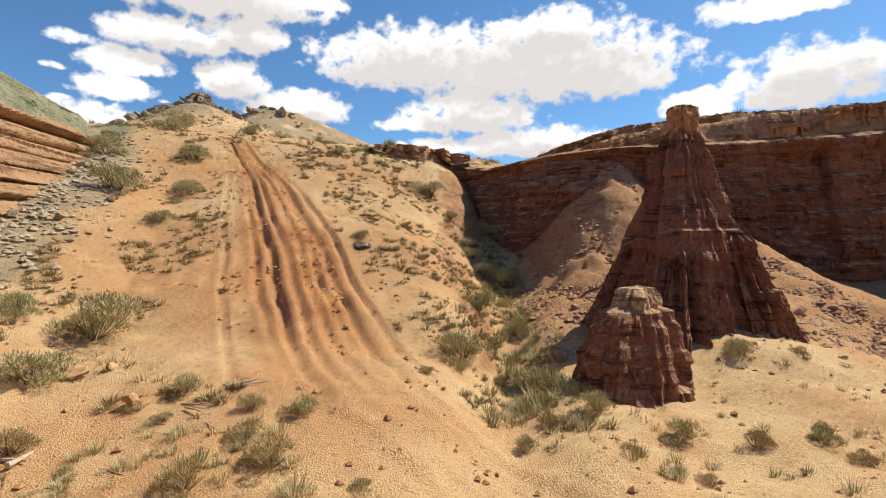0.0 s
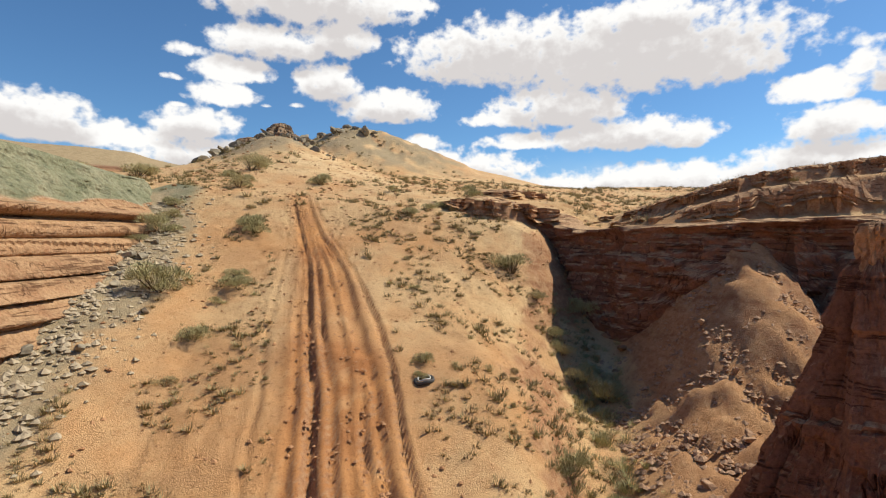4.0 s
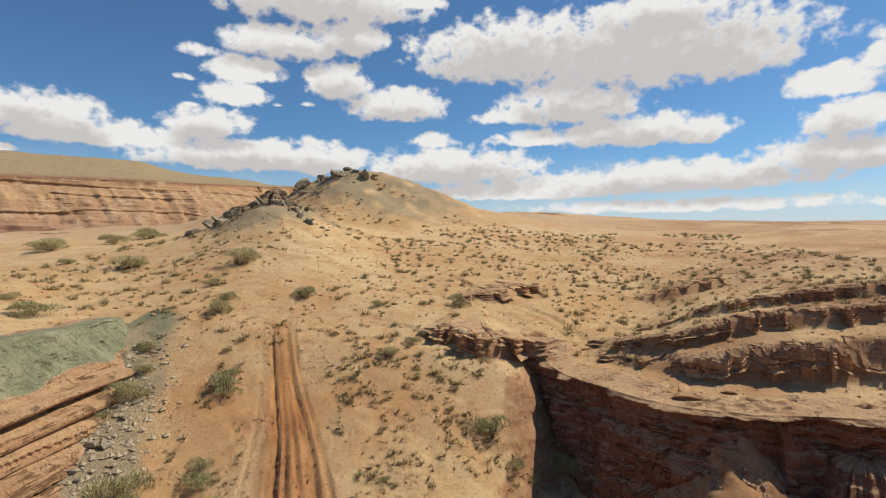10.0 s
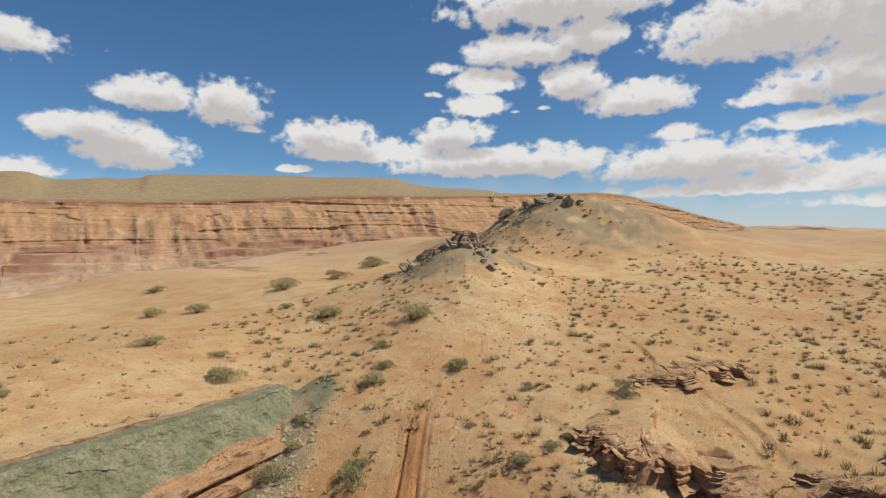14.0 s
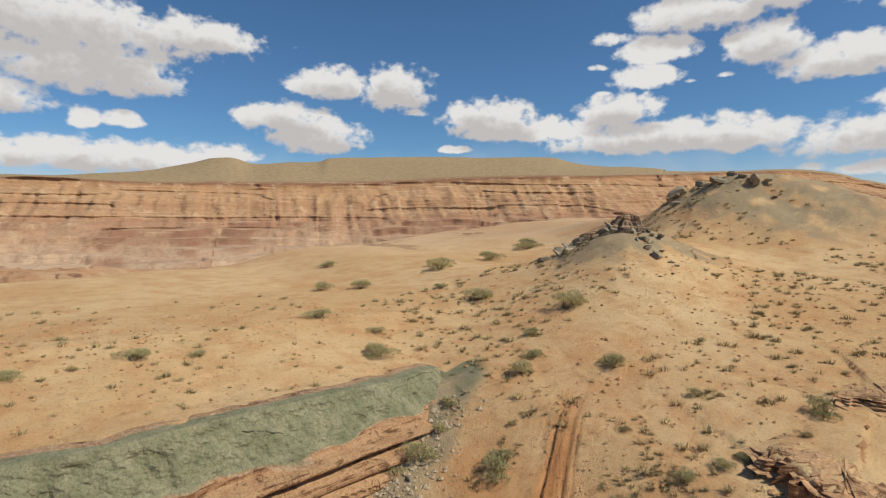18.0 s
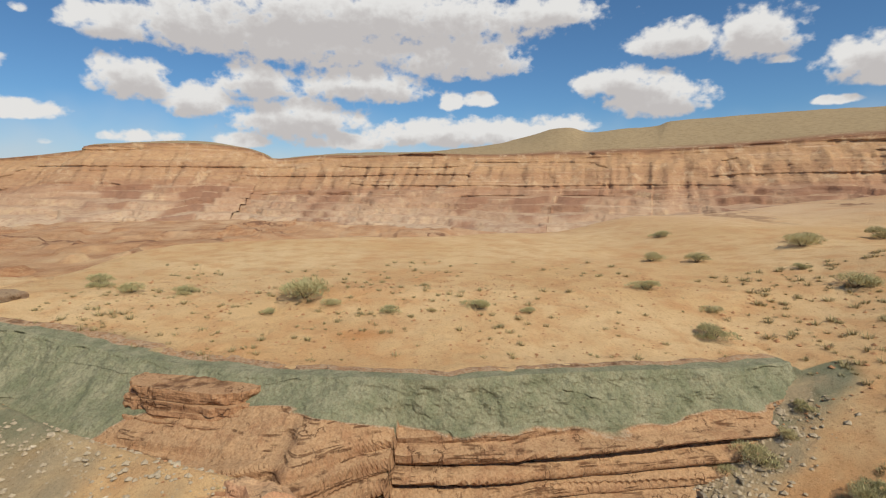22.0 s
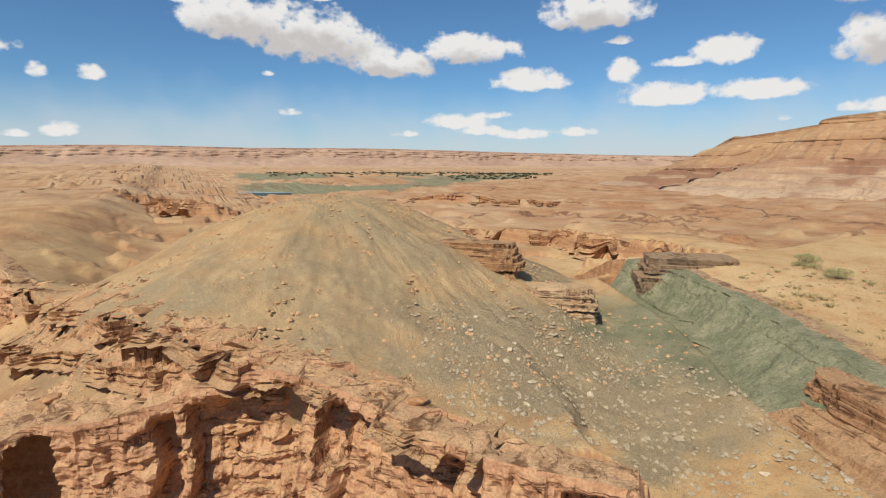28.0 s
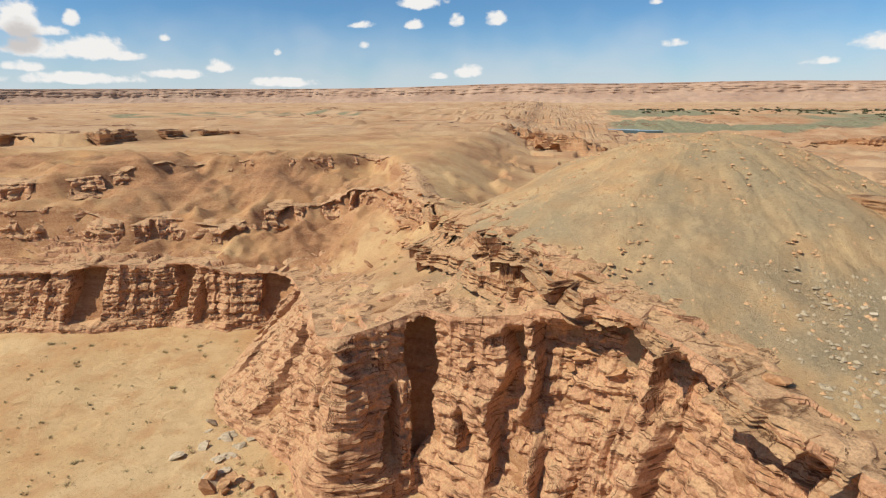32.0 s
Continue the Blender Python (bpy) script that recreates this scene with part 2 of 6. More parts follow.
    bg, out = N("ShaderNodeBackground"), N("ShaderNodeOutputWorld")
    bg.inputs[1].default_value = 0.092
    L(mix.outputs[2], bg.inputs[0]), L(bg.outputs[0], out.inputs[0])
    world.cycles.sampling_method, world.cycles.sample_map_resolution = "MANUAL", 512


cloud_world()

# ---- materials ----
def nodes_of(name):
    m = bpy.data.materials.new(name)
    m.use_nodes = True
    nt = m.node_tree
    return m, nt, nt.nodes["Principled BSDF"]


def add(nt, kind, **ins):
    n = nt.nodes.new("ShaderNode" + kind)
    for k, v in ins.items():
        k = int(k[1:]) if k[0] == "i" and k[1:].isdigit() else k.replace("_", " ")
        if isinstance(v, bpy.types.NodeSocket):
            nt.links.new(v, n.inputs[k])
        else:
            n.inputs[k].default_value = v
    return n


def blend(nt, f, a, b, how="MIX"):
    n = nt.nodes.new("ShaderNodeMix")
    n.data_type, n.blend_type = "RGBA", how
    for k, v in ((0, f), (6, a), (7, b)):
        if isinstance(v, bpy.types.NodeSocket):
            nt.links.new(v, n.inputs[k])
        else:
            n.inputs[k].default_value = v if k == 0 else (*v, 1)
    return n.outputs[2]


def span(nt, v, a, b, lo=0.0, hi=1.0):
    n = add(nt, "MapRange", i0=v, i1=a, i2=b, i3=lo, i4=hi)
    n.interpolation_type = "SMOOTHSTEP"
    return n.outputs[0]


def grain(nt, where, scale, detail=4.0, rough=0.55, stretch=None):
    if stretch:
        n = add(nt, "Mapping", Vector=where)
        n.inputs["Scale"].default_value = stretch
        where = n.outputs[0]
    return add(nt, "TexNoise", Vector=where, Scale=scale, Detail=detail, Roughness=rough).outputs[0]


SAND, SAND_PALE, SOIL_RED = (0.66, 0.435, 0.22), (0.75, 0.545, 0.305), (0.58, 0.315, 0.145)
ROCK_RED, ROCK_DARK, ROCK_PALE = (0.50, 0.265, 0.135), (0.28, 0.12, 0.06), (0.64, 0.43, 0.255)
CLAY, CLAY_DARK, RUBBLE = (0.315, 0.30, 0.195), (0.19, 0.20, 0.12), (0.355, 0.285, 0.18)


def strata(nt, where, warp=0.5, size=1.0):
    """Colours of bedded rock: bands that follow height, bent and broken by noise."""
    sep = add(nt, "SeparateXYZ", i0=where)
    big = grain(nt, where, 0.12 / size, 3.0)
    h = add(nt, "Math", i0=big, i1=warp * 6 * size, i2=sep.outputs[2])
    h.operation = "MULTIPLY_ADD"
    line = add(nt, "CombineXYZ", i2=h.outputs[0]).outputs[0]
    bands = grain(nt, line, 0.9 / size, 5.0, 0.7)
    fine = grain(nt, where, 5.0 / size ** 0.5, 6.0, 0.65)
    c = blend(nt, span(nt, bands, 0.36, 0.60), ROCK_DARK, ROCK_RED)
    c = blend(nt, span(nt, bands, 0.60, 0.72), c, ROCK_PALE)
    c = blend(nt, span(nt, fine, 0.35, 0.75), c, blend(nt, 0.5, c, ROCK_PALE))
    return c, bands, fine


def make_ground():
    m, nt, b = nodes_of("ground")
    pos = add(nt, "NewGeometry").outputs["Position"]
    zone = nt.nodes.new("ShaderNodeAttribute")
    zone.attribute_name = "zone"
    z = add(nt, "SeparateColor", i0=zone.outputs["Color"])
    rock, clay, rub = z.outputs
    soil = zone.outputs["Alpha"]
    n_big, n_mid, n_fine, n_grit = grain(nt, pos, 0.06, 4.0), grain(nt, pos, 0.55, 5.0, 0.6), grain(nt, pos, 6.0, 6.0, 0.65), grain(nt, pos, 34.0, 3.0, 0.6)
    sand = blend(nt, span(nt, n_big, 0.35, 0.65), SAND, SAND_PALE)
    sand = blend(nt, span(nt, n_mid, 0.42, 0.66, 0.0, 0.6), sand, SOIL_RED)
    speck = grain(nt, pos, 2.6, 4.0, 0.7)
    sand = blend(nt, span(nt, speck, 0.56, 0.70, 0.0, 0.6), sand, (0.46, 0.28, 0.13))
    huge = grain(nt, pos, 0.006, 4.0, 0.6, (1.0, 1.0, 0.2))
    sand = blend(nt, span(nt, huge, 0.50, 0.68, 0.0, 0.5), sand, (0.56, 0.35, 0.18))
    # the wide plain: pinker, with thin broken scarps
    sep = add(nt, "SeparateXYZ", i0=pos)
    flat = add(nt, "CombineXYZ", i0=sep.outputs[0], i1=sep.outputs[1]).outputs[0]
    away = add(nt, "VectorMath", i0=flat)
    away.operation = "LENGTH"
    far = span(nt, away.outputs["Value"], 45.0, 150.0)
    wide = grain(nt, flat, 0.011, 5.0, 0.6)
    plain = blend(nt, span(nt, wide, 0.36, 0.64), (0.50, 0.335, 0.205), (0.66, 0.48, 0.325))
    sand = blend(nt, span(nt, far, 0.0, 1.0, 0.0, 0.75), sand, plain)
    off = add(nt, "Math", i0=grain(nt, flat, 0.016, 6.0, 0.62), i1=0.5)
    off.operation = "SUBTRACT"
    near = add(nt, "Math", i0=off.outputs[0])
    near.operation = "ABSOLUTE"
    scarp = add(nt, "Math", i0=span(nt, near.outputs[0], 0.004, 0.014, 1.0, 0.0), i1=span(nt, grain(nt, flat, 0.03, 3.0), 0.48, 0.56))
    scarp.operation = "MULTIPLY"
    scarp = add(nt, "Math", i0=scarp.outputs[0], i1=far)
    scarp.operation = "MULTIPLY"
    sand = blend(nt, soil, sand, blend(nt, span(nt, n_mid, 0.3, 0.7), (0.44, 0.19, 0.075), (0.62, 0.31, 0.125)))
    rocks, bands, fine = strata(nt, pos)
    c = blend(nt, span(nt, rock, 0.05, 1.0), sand, rocks)
    green = blend(nt, span(nt, n_mid, 0.3, 0.7), CLAY, CLAY_DARK)
    green = blend(nt, span(nt, n_fine, 0.45, 0.8, 0, 0.5), green, RUBBLE)
    c = blend(nt, span(nt, clay, 0.2, 0.7), c, green)
    grey = blend(nt, span(nt, n_fine, 0.35, 0.65), RUBBLE, (0.43, 0.335, 0.21))
    c = blend(nt, span(nt, rub, 0.2, 0.8), c, grey)
    c = blend(nt, scarp.outputs[0], c, (0.24, 0.125, 0.075))
    c = blend(nt, span(nt, n_grit, 0.3, 0.7, 0.0, 0.40), c, blend(nt, 1.0, c, (0.5, 0.45, 0.40), "MULTIPLY"))
    c = blend(nt, span(nt, grain(nt, pos, 9.0, 6.0, 0.8), 0.53, 0.66, 0.0, 0.7), c, blend(nt, 1.0, c, (0.52, 0.43, 0.37), "MULTIPLY"))
    crust = grain(nt, pos, 1.1, 6.0, 0.7, (1.0, 0.45, 1.0))
    c = blend(nt, span(nt, crust, 0.52, 0.66, 0.0, 0.35), c, blend(nt, 0.6, c, SAND_PALE))
    nt.links.new(c, b.inputs["Base Color"])
    b.inputs["Roughness"].default_value, b.inputs["Specular IOR Level"].default_value = 0.95, 0.15
    h = add(nt, "Math", i0=n_fine, i1=0.6, i2=n_grit)
    h.operation = "MULTIPLY_ADD"
    bump = add(nt, "Bump", Strength=0.7, Distance=0.10, Height=h.outputs[0])
    nt.links.new(bump.outputs[0], b.inputs["Normal"])
    return m


def make_rock(name, tint=None, amount=0.0, pale=0.0, size=1.0, tone=None):
    m, nt, b = nodes_of(name)
    pos = add(nt, "NewGeometry").outputs["Position"]
    c, bands, fine = strata(nt, pos, 0.5 if size == 1 else 0.15, size)
    # tone multiplies the bed colours; the dark east rock gets its shade this way
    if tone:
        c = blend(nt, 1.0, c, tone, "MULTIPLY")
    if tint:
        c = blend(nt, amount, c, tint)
    zone = nt.nodes.new("ShaderNodeAttribute")
    zone.attribute_name = "zone"
    clay = add(nt, "SeparateColor", i0=zone.outputs["Color"]).outputs[1]
    g = blend(nt, span(nt, grain(nt, pos, 0.9, 5.0, 0.6), 0.3, 0.7), CLAY, CLAY_DARK)
    g = blend(nt, span(nt, fine, 0.5, 0.8, 0.0, 0.5), g, RUBBLE)
    g = blend(nt, span(nt, grain(nt, pos, 2.6, 6.0, 0.7), 0.50, 0.64, 0.0, 0.55), g, (0.13, 0.135, 0.09))
    c = blend(nt, span(nt, clay, 0.35, 0.65), c, g)
    seam = add(nt, "Math", i0=span(nt, clay, 0.25, 0.40), i1=span(nt, clay, 0.40, 0.55, 1.0, 0.0))
    seam.operation = "MULTIPLY"
    c = blend(nt, span(nt, fine, 0.4, 0.6, 0.0, 0.5), c, blend(nt, seam.outputs[0], c, (0.50, 0.44, 0.34)))
    dust = add(nt, "SeparateXYZ", i0=add(nt, "NewGeometry").outputs["Normal"]).outputs[2]
    bare = add(nt, "Math", i0=1.0, i1=clay)
    bare.operation = "SUBTRACT"
    dust = add(nt, "Math", i0=dust, i1=bare.outputs[0])
    dust.operation = "MULTIPLY"
    c = blend(nt, span(nt, dust.outputs[0], 0.45, 0.95, 0.0, 0.6 + pale), c, (0.62, 0.42, 0.235))
    streak = grain(nt, pos, 1.3 / size, 4.0, 0.6, (1.0, 1.0, 0.15))
    c = blend(nt, span(nt, streak, 0.45, 0.75, 0.0, 0.45), c, blend(nt, span(nt, clay, 0.3, 0.5), ROCK_DARK, CLAY_DARK))
    nt.links.new(c, b.inputs["Base Color"])
    b.inputs["Roughness"].default_value, b.inputs["Specular IOR Level"].default_value = 0.93, 0.2
    def joints(scale, stretch, width):
        off = add(nt, "Math", i0=grain(nt, pos, scale / size, 4.0, 0.6, stretch), i1=0.5)
        off.operation = "SUBTRACT"
        near = add(nt, "Math", i0=off.outputs[0])
        near.operation = "ABSOLUTE"
        return span(nt, near.outputs[0], 0.0, width, 1.0, 0.0)
    beds = add(nt, "Math", i0=joints(1.0, (0.12, 0.12, 2.4), 0.035), i1=span(nt, grain(nt, pos, 1.7 / size, 4.0), 0.42, 0.58))
    beds.operation = "MULTIPLY"
    splits = add(nt, "Math", i0=joints(1.1, (1.2, 1.2, 0.22), 0.022), i1=span(nt, grain(nt, pos, 0.8 / size, 4.0), 0.48, 0.62))
    splits.operation = "MULTIPLY"
    line = add(nt, "Math", i0=beds.outputs[0], i1=splits.outputs[0])
    line.operation = "MAXIMUM"
    line = add(nt, "Math", i0=line.outputs[0], i1=span(nt, clay, 0.3, 0.5, 1.0, 0.0))
    line.operation = "MULTIPLY"
    c = blend(nt, line.outputs[0], c, blend(nt, 1.0, c, (0.36, 0.30, 0.28), "MULTIPLY"))
    c = blend(nt, span(nt, grain(nt, pos, 11.0 / size, 4.0, 0.7), 0.40, 0.66, 0.0, 0.5), c, blend(nt, 1.0, c, (0.45, 0.40, 0.36), "MULTIPLY"))
    nt.links.new(c, b.inputs["Base Color"])
    h = add(nt, "Math", i0=fine, i1=1.0, i2=span(nt, line.outputs[0], 0.0, 1.0, 0.35, 0.0))
    h.operation = "MULTIPLY_ADD"
    bump = add(nt, "Bump", Strength=0.9, Distance=0.12 * size, Height=h.outputs[0])
    nt.links.new(bump.outputs[0], b.inputs["Normal"])
    return m


M_GROUND = make_ground()
M_ROCK = make_rock("red_sandstone")
M_ROCK_RUST = make_rock("rust_sandstone", (0.64, 0.37, 0.225), 0.6)
M_ROCK_TAN = make_rock("tan_bedded_sandstone", (0.34, 0.22, 0.12), 0.5, -0.3)
M_ROCK_BENCH = make_rock("red_brown_bedded_sandstone", (0.36, 0.20, 0.105), 0.65, -0.3)
M_ROCK_GREY = make_rock("grey_brown_rock", (0.22, 0.185, 0.135), 0.75, -0.3)
# Dark red-brown rock, its colour lowered further to deepen the shade on it.
M_ROCK_DARK_SHADED = make_rock("dark_red_shaded_sandstone", (0.225, 0.115, 0.08), 0.68, 0.1, 1.0, (0.72, 0.52, 0.45))
M_ROCK_PALE = make_rock("pale_sandstone", (0.60, 0.46, 0.30), 0.7)


def make_mesa():
    """Bands of a far cliff from its cap (0) to its foot (1), and tan scrub on top."""
    m, nt, b = nodes_of("mesa_rock")
    pos = add(nt, "NewGeometry").outputs["Position"]
    zone = nt.nodes.new("ShaderNodeAttribute")
    zone.attribute_name = "zone"
    z = add(nt, "SeparateColor", i0=zone.outputs["Color"])
    n = grain(nt, pos, 0.05, 5.0, 0.65)
    f = add(nt, "Math", i0=n, i1=0.10, i2=z.outputs[0])
    f.operation = "MULTIPLY_ADD"
    ramp = add(nt, "ValToRGB", i0=f.outputs[0])
    el = ramp.color_ramp.elements
    tones = ((0.0, (0.30, 0.17, 0.09)), (0.06, (0.20, 0.10, 0.055)), (0.11, (0.41, 0.245, 0.125)), (0.34, (0.46, 0.29, 0.155)), (0.46, (0.37, 0.215, 0.115)), (0.64, (0.42, 0.26, 0.145)), (0.72, (0.34, 0.19, 0.11)),
             (0.78, (0.43, 0.28, 0.18)), (0.86, (0.53, 0.40, 0.28)), (0.95, (0.48, 0.33, 0.20)))
    while len(el) < len(tones):
        el.new(0.5)
    for e, (at, col) in zip(el, tones):
        e.position, e.color = at, (*col, 1)
    fine = grain(nt, pos, 0.35, 5.0, 0.7, (1.0, 1.0, 2.2))
    c = blend(nt, span(nt, fine, 0.45, 0.7, 0.0, 0.6), ramp.outputs[0], (0.30, 0.15, 0.09))
    runs = grain(nt, pos, 0.16, 5.0, 0.7, (1.0, 1.0, 0.12))
    c = blend(nt, span(nt, runs, 0.52, 0.68, 0.0, 0.7), c, (0.55, 0.40, 0.25))
    c = blend(nt, span(nt, runs, 0.30, 0.44, 0.3, 0.0), c, (0.26, 0.13, 0.075))
    c = blend(nt, 0.12, c, (0.47, 0.30, 0.21))
    thin = grain(nt, pos, 1.0, 4.0, 0.65, (0.025, 0.025, 0.8))
    c = blend(nt, span(nt, thin, 0.56, 0.66, 0.0, 0.3), c, (0.25, 0.13, 0.085))
    c = blend(nt, span(nt, thin, 0.30, 0.42, 0.45, 0.0), c, (0.60, 0.45, 0.32))
    scrub = blend(nt, span(nt, fine, 0.4, 0.65), (0.37, 0.28, 0.165), (0.29, 0.215, 0.125))
    c = blend(nt, span(nt, z.outputs[2], 0.0, 1.0, 0.0, 0.75), c, (0.25, 0.125, 0.08))
    c = blend(nt, z.outputs[1], c, scrub)
    nt.links.new(c, b.inputs["Base Color"])
    b.inputs["Roughness"].default_value, b.inputs["Specular IOR Level"].default_value = 0.95, 0.1
    bump = add(nt, "Bump", Strength=0.8, Distance=1.2, Height=fine)
    nt.links.new(bump.outputs[0], b.inputs["Normal"])
    return m


M_MESA = make_mesa()


def make_far():
    m, nt, b = nodes_of("far_rock")
    pos = add(nt, "NewGeometry").outputs["Position"]
    zone = nt.nodes.new("ShaderNodeAttribute")
    zone.attribute_name = "zone"
    z = add(nt, "SeparateColor", i0=zone.outputs["Color"])
    n = grain(nt, pos, 0.004, 5.0, 0.65, (1.0, 1.0, 4.0))
    c = blend(nt, span(nt, n, 0.35, 0.65), (0.35, 0.23, 0.17), (0.44, 0.305, 0.225))
    c = blend(nt, span(nt, z.outputs[0], 0.0, 0.25, 0.6, 0.0), c, (0.30, 0.19, 0.15))
    c = blend(nt, z.outputs[1], c, (0.42, 0.31, 0.23))
    nt.links.new(c, b.inputs["Base Color"])
    b.inputs["Roughness"].default_value = 0.95
    return m


M_FAR = make_far()

# ---- terrain arithmetic ----
def _hash(ix, iy, seed):
    h = (ix.astype(np.int64) * 374761393 + iy.astype(np.int64) * 668265263 + seed * 1442695041) & 0x7FFFFFFF
    h = ((h ^ (h >> 13)) * 1274126177) & 0x7FFFFFFF
    return ((h ^ (h >> 16)) & 0xFFFF) / 65535.0


def value(x, y, seed=0):
    """Smooth value noise, -1 to 1."""
    x, y = np.asarray(x, float), np.asarray(y, float)
    ix, iy = np.floor(x), np.floor(y)
    fx, fy = x - ix, y - iy
    fx, fy = fx * fx * fx * (fx * (fx * 6 - 15) + 10), fy * fy * fy * (fy * (fy * 6 - 15) + 10)
    a, b, c, d = _hash(ix, iy, seed), _hash(ix + 1, iy, seed), _hash(ix, iy + 1, seed), _hash(ix + 1, iy + 1, seed)
    return ((a + (b - a) * fx) * (1 - fy) + (c + (d - c) * fx) * fy) * 2 - 1


def fbm(x, y, size, octaves=4, seed=0, gain=0.5):
    out, amp, total = 0.0, 1.0, 0.0
    for k in range(octaves):
        s, c = math.sin(1.1 * k + seed), math.cos(1.1 * k + seed)
        out = out + amp * value((c * x - s * y) / size + 17.3 * k, (s * x + c * y) / size - 9.1 * k, seed + k)
        total, amp, size = total + amp, amp * gain, size * 0.5
    return out / total * 1.6


def ridged(x, y, size, octaves=4, seed=0):
    out, amp = 0.0, 1.0
    for k in range(octaves):
        out, amp, size = out + amp * (1 - 2 * np.abs(value(x / size + 5.7 * k, y / size + 3.1 * k, seed + k))), amp * 0.5, size * 0.5
    return out / 1.9


def ss(x, a, b):
    t = np.clip((np.asarray(x, float) - a) / (b - a), 0, 1)
    return t * t * (3 - 2 * t)


def smax(a, b, k):
    h = np.clip(0.5 + 0.5 * (a - b) / k, 0, 1)
    return b + (a - b) * h + k * h * (1 - h)


def curve_of(points, step):
    """A smooth line through points (Catmull-Rom), evenly stepped; further columns go along."""
    p = np.array(points, float)
    p = np.vstack([2 * p[0] - p[1], p, 2 * p[-1] - p[-2]])
    rows = []
    for k in range(1, len(p) - 2):
        t = np.linspace(0, 1, 24, endpoint=False)[:, None]
        a, b, c, d = p[k - 1], p[k], p[k + 1], p[k + 2]
        rows.append(0.5 * (2 * b + (c - a) * t + (2 * a - 5 * b + 4 * c - d) * t * t + (3 * b - a - 3 * c + d) * t ** 3))
    rows = np.vstack(rows + [p[-2:-1]])
    s = np.r_[0, np.cumsum(np.linalg.norm(np.diff(rows[:, :2], axis=0), axis=1))]
    at = np.linspace(0, s[-1], max(2, int(s[-1] / step)))
    return np.stack([np.interp(at, s, rows[:, k]) for k in range(rows.shape[1])], 1)


def to_line(x, y, line):
    """Distance to a line, place along it, further columns there, and side (positive on its left)."""
    x, y = np.asarray(x, float), np.asarray(y, float)
    if x.size > 5000 and len(line) > 12:
        # far from the line a coarser one will do
        lo, hi = line[:, :2].min(0) - 7, line[:, :2].max(0) + 7
        near = (x > lo[0]) & (x < hi[0]) & (y > lo[1]) & (y < hi[1])
        out = [np.empty(x.shape) for _ in range(1 + line.shape[1])]
        for mask, part in ((near, line), (~near, line[np.r_[0:len(line) - 1:max(1, len(line) // 9), len(line) - 1]])):
            if mask.any():
                d, a, c, q = _to_line(x[mask], y[mask], part)
                for o, v in zip(out, (d, a, q, *c)):
                    o[mask] = v
        return out[0], out[1], out[3:], out[2]
    return _to_line(x, y, line)


def _to_line(x, y, line):
    best, which, part = np.full(x.shape, 1e18), np.zeros(x.shape, np.int32), np.zeros(x.shape)
    p, d = line[:-1, :2], np.diff(line[:, :2], axis=0)
    n = np.linalg.norm(d, axis=1) + 1e-9
    for k in range(len(p)):
        ux, uy = x - p[k, 0], y - p[k, 1]
        t = np.clip((ux * d[k, 0] + uy * d[k, 1]) / n[k] ** 2, 0, 1)
        q = (ux - t * d[k, 0]) ** 2 + (uy - t * d[k, 1]) ** 2
        near = q < best
        best[near], which[near], part[near] = q[near], k, t[near]
    a, dd = p[which], d[which]
    side = np.sign(dd[..., 0] * (y - a[..., 1] - part * dd[..., 1]) - dd[..., 1] * (x - a[..., 0] - part * dd[..., 0]))
    s = np.r_[0, np.cumsum(n)]
    cols = [line[which, 2 + k] * (1 - part) + line[which + 1, 2 + k] * part for k in range(line.shape[1] - 2)]
    return np.sqrt(best), s[which] + part * n[which], cols, side


# Rims of the hollow, walked with the hollow on the right; third number: how far the face reaches out from the rim.
WEST_RIM = [(-25, -17, 2), (-22.6, -7.6, 3), (-19.8, -1, 4), (-17.8, 4, 4.5), (-16.4, 8.6, 5), (-15.8, 12, 5), (-16.4, 17, 4.5), (-17.2, 23, 3.2), (-18.0, 27.4, 1.2)]
SOUTH_RIM = [(60, -23, 3), (45, -25, 2.6), (37.5, -26.3, 2.4), (33.5, -27.9, 2.2), (28.4, -27.5, 2.0), (23.6, -28.6, 2.0), (20.5, -25.5, 5), (16.6, -19, 7), (13.6, -13.2, 2.6), (12.1, -11.1, 2.2), (9.0, -13.3, 2.0),
             (6.4, -11.9, 2.0), (3.9, -11.4, 3.0), (0.2, -9.9, 4.0), (-2.6, -7.3, 4.2), (-4.7, -3.6, 4.0), (-9.8, 2.2, 3.4), (-12.6, 7.0, 2.5)]
EAST_RIM = [(1.5, 32.8, 0.6), (2.3, 31.0, 0.8), (4.0, 28.6, 1.0), (5.9, 25.9, 1.1), (8.0, 24.7, 1.0), (11.5, 24.3, 0.9), (18, 23.4, 0.9), (30, 20.0, 1.0), (60, 16, 1.5)]
west_line, south_line, east_line = (curve_of(r, 0.9) for r in (WEST_RIM, SOUTH_RIM, EAST_RIM))
UPPER_SCARP = curve_of([(70, -27, 3), (49, -31, 3), (44, -35.5, 3), (41, -40, 3.4), (36.8, -42.6, 3.5), (29, -45.5, 3.5), (24, -51, 3.0), (19.6, -48, 3), (15.5, -38, 2.6), (11.6, -29, 2.0)], 1.2)
MID_SCARP = curve_of([(70, -25.5, 2.4), (50, -27.5, 2.4), (44, -30, 2.6), (39, -29.6, 2.6), (35.5, -32, 2.4), (31, -31.6, 2.4), (28.5, -35, 2.4), (24, -38.5, 2.2), (19.5, -39.5, 2.0), (16, -36, 1.6), (13, -31, 1.4)], 1.2)
hollow = np.vstack([south_line[:, :2], west_line[west_line[:, 1] > 7.4][:, :2], [(-18.0, 31), (1.5, 32.8)], east_line[:, :2]])
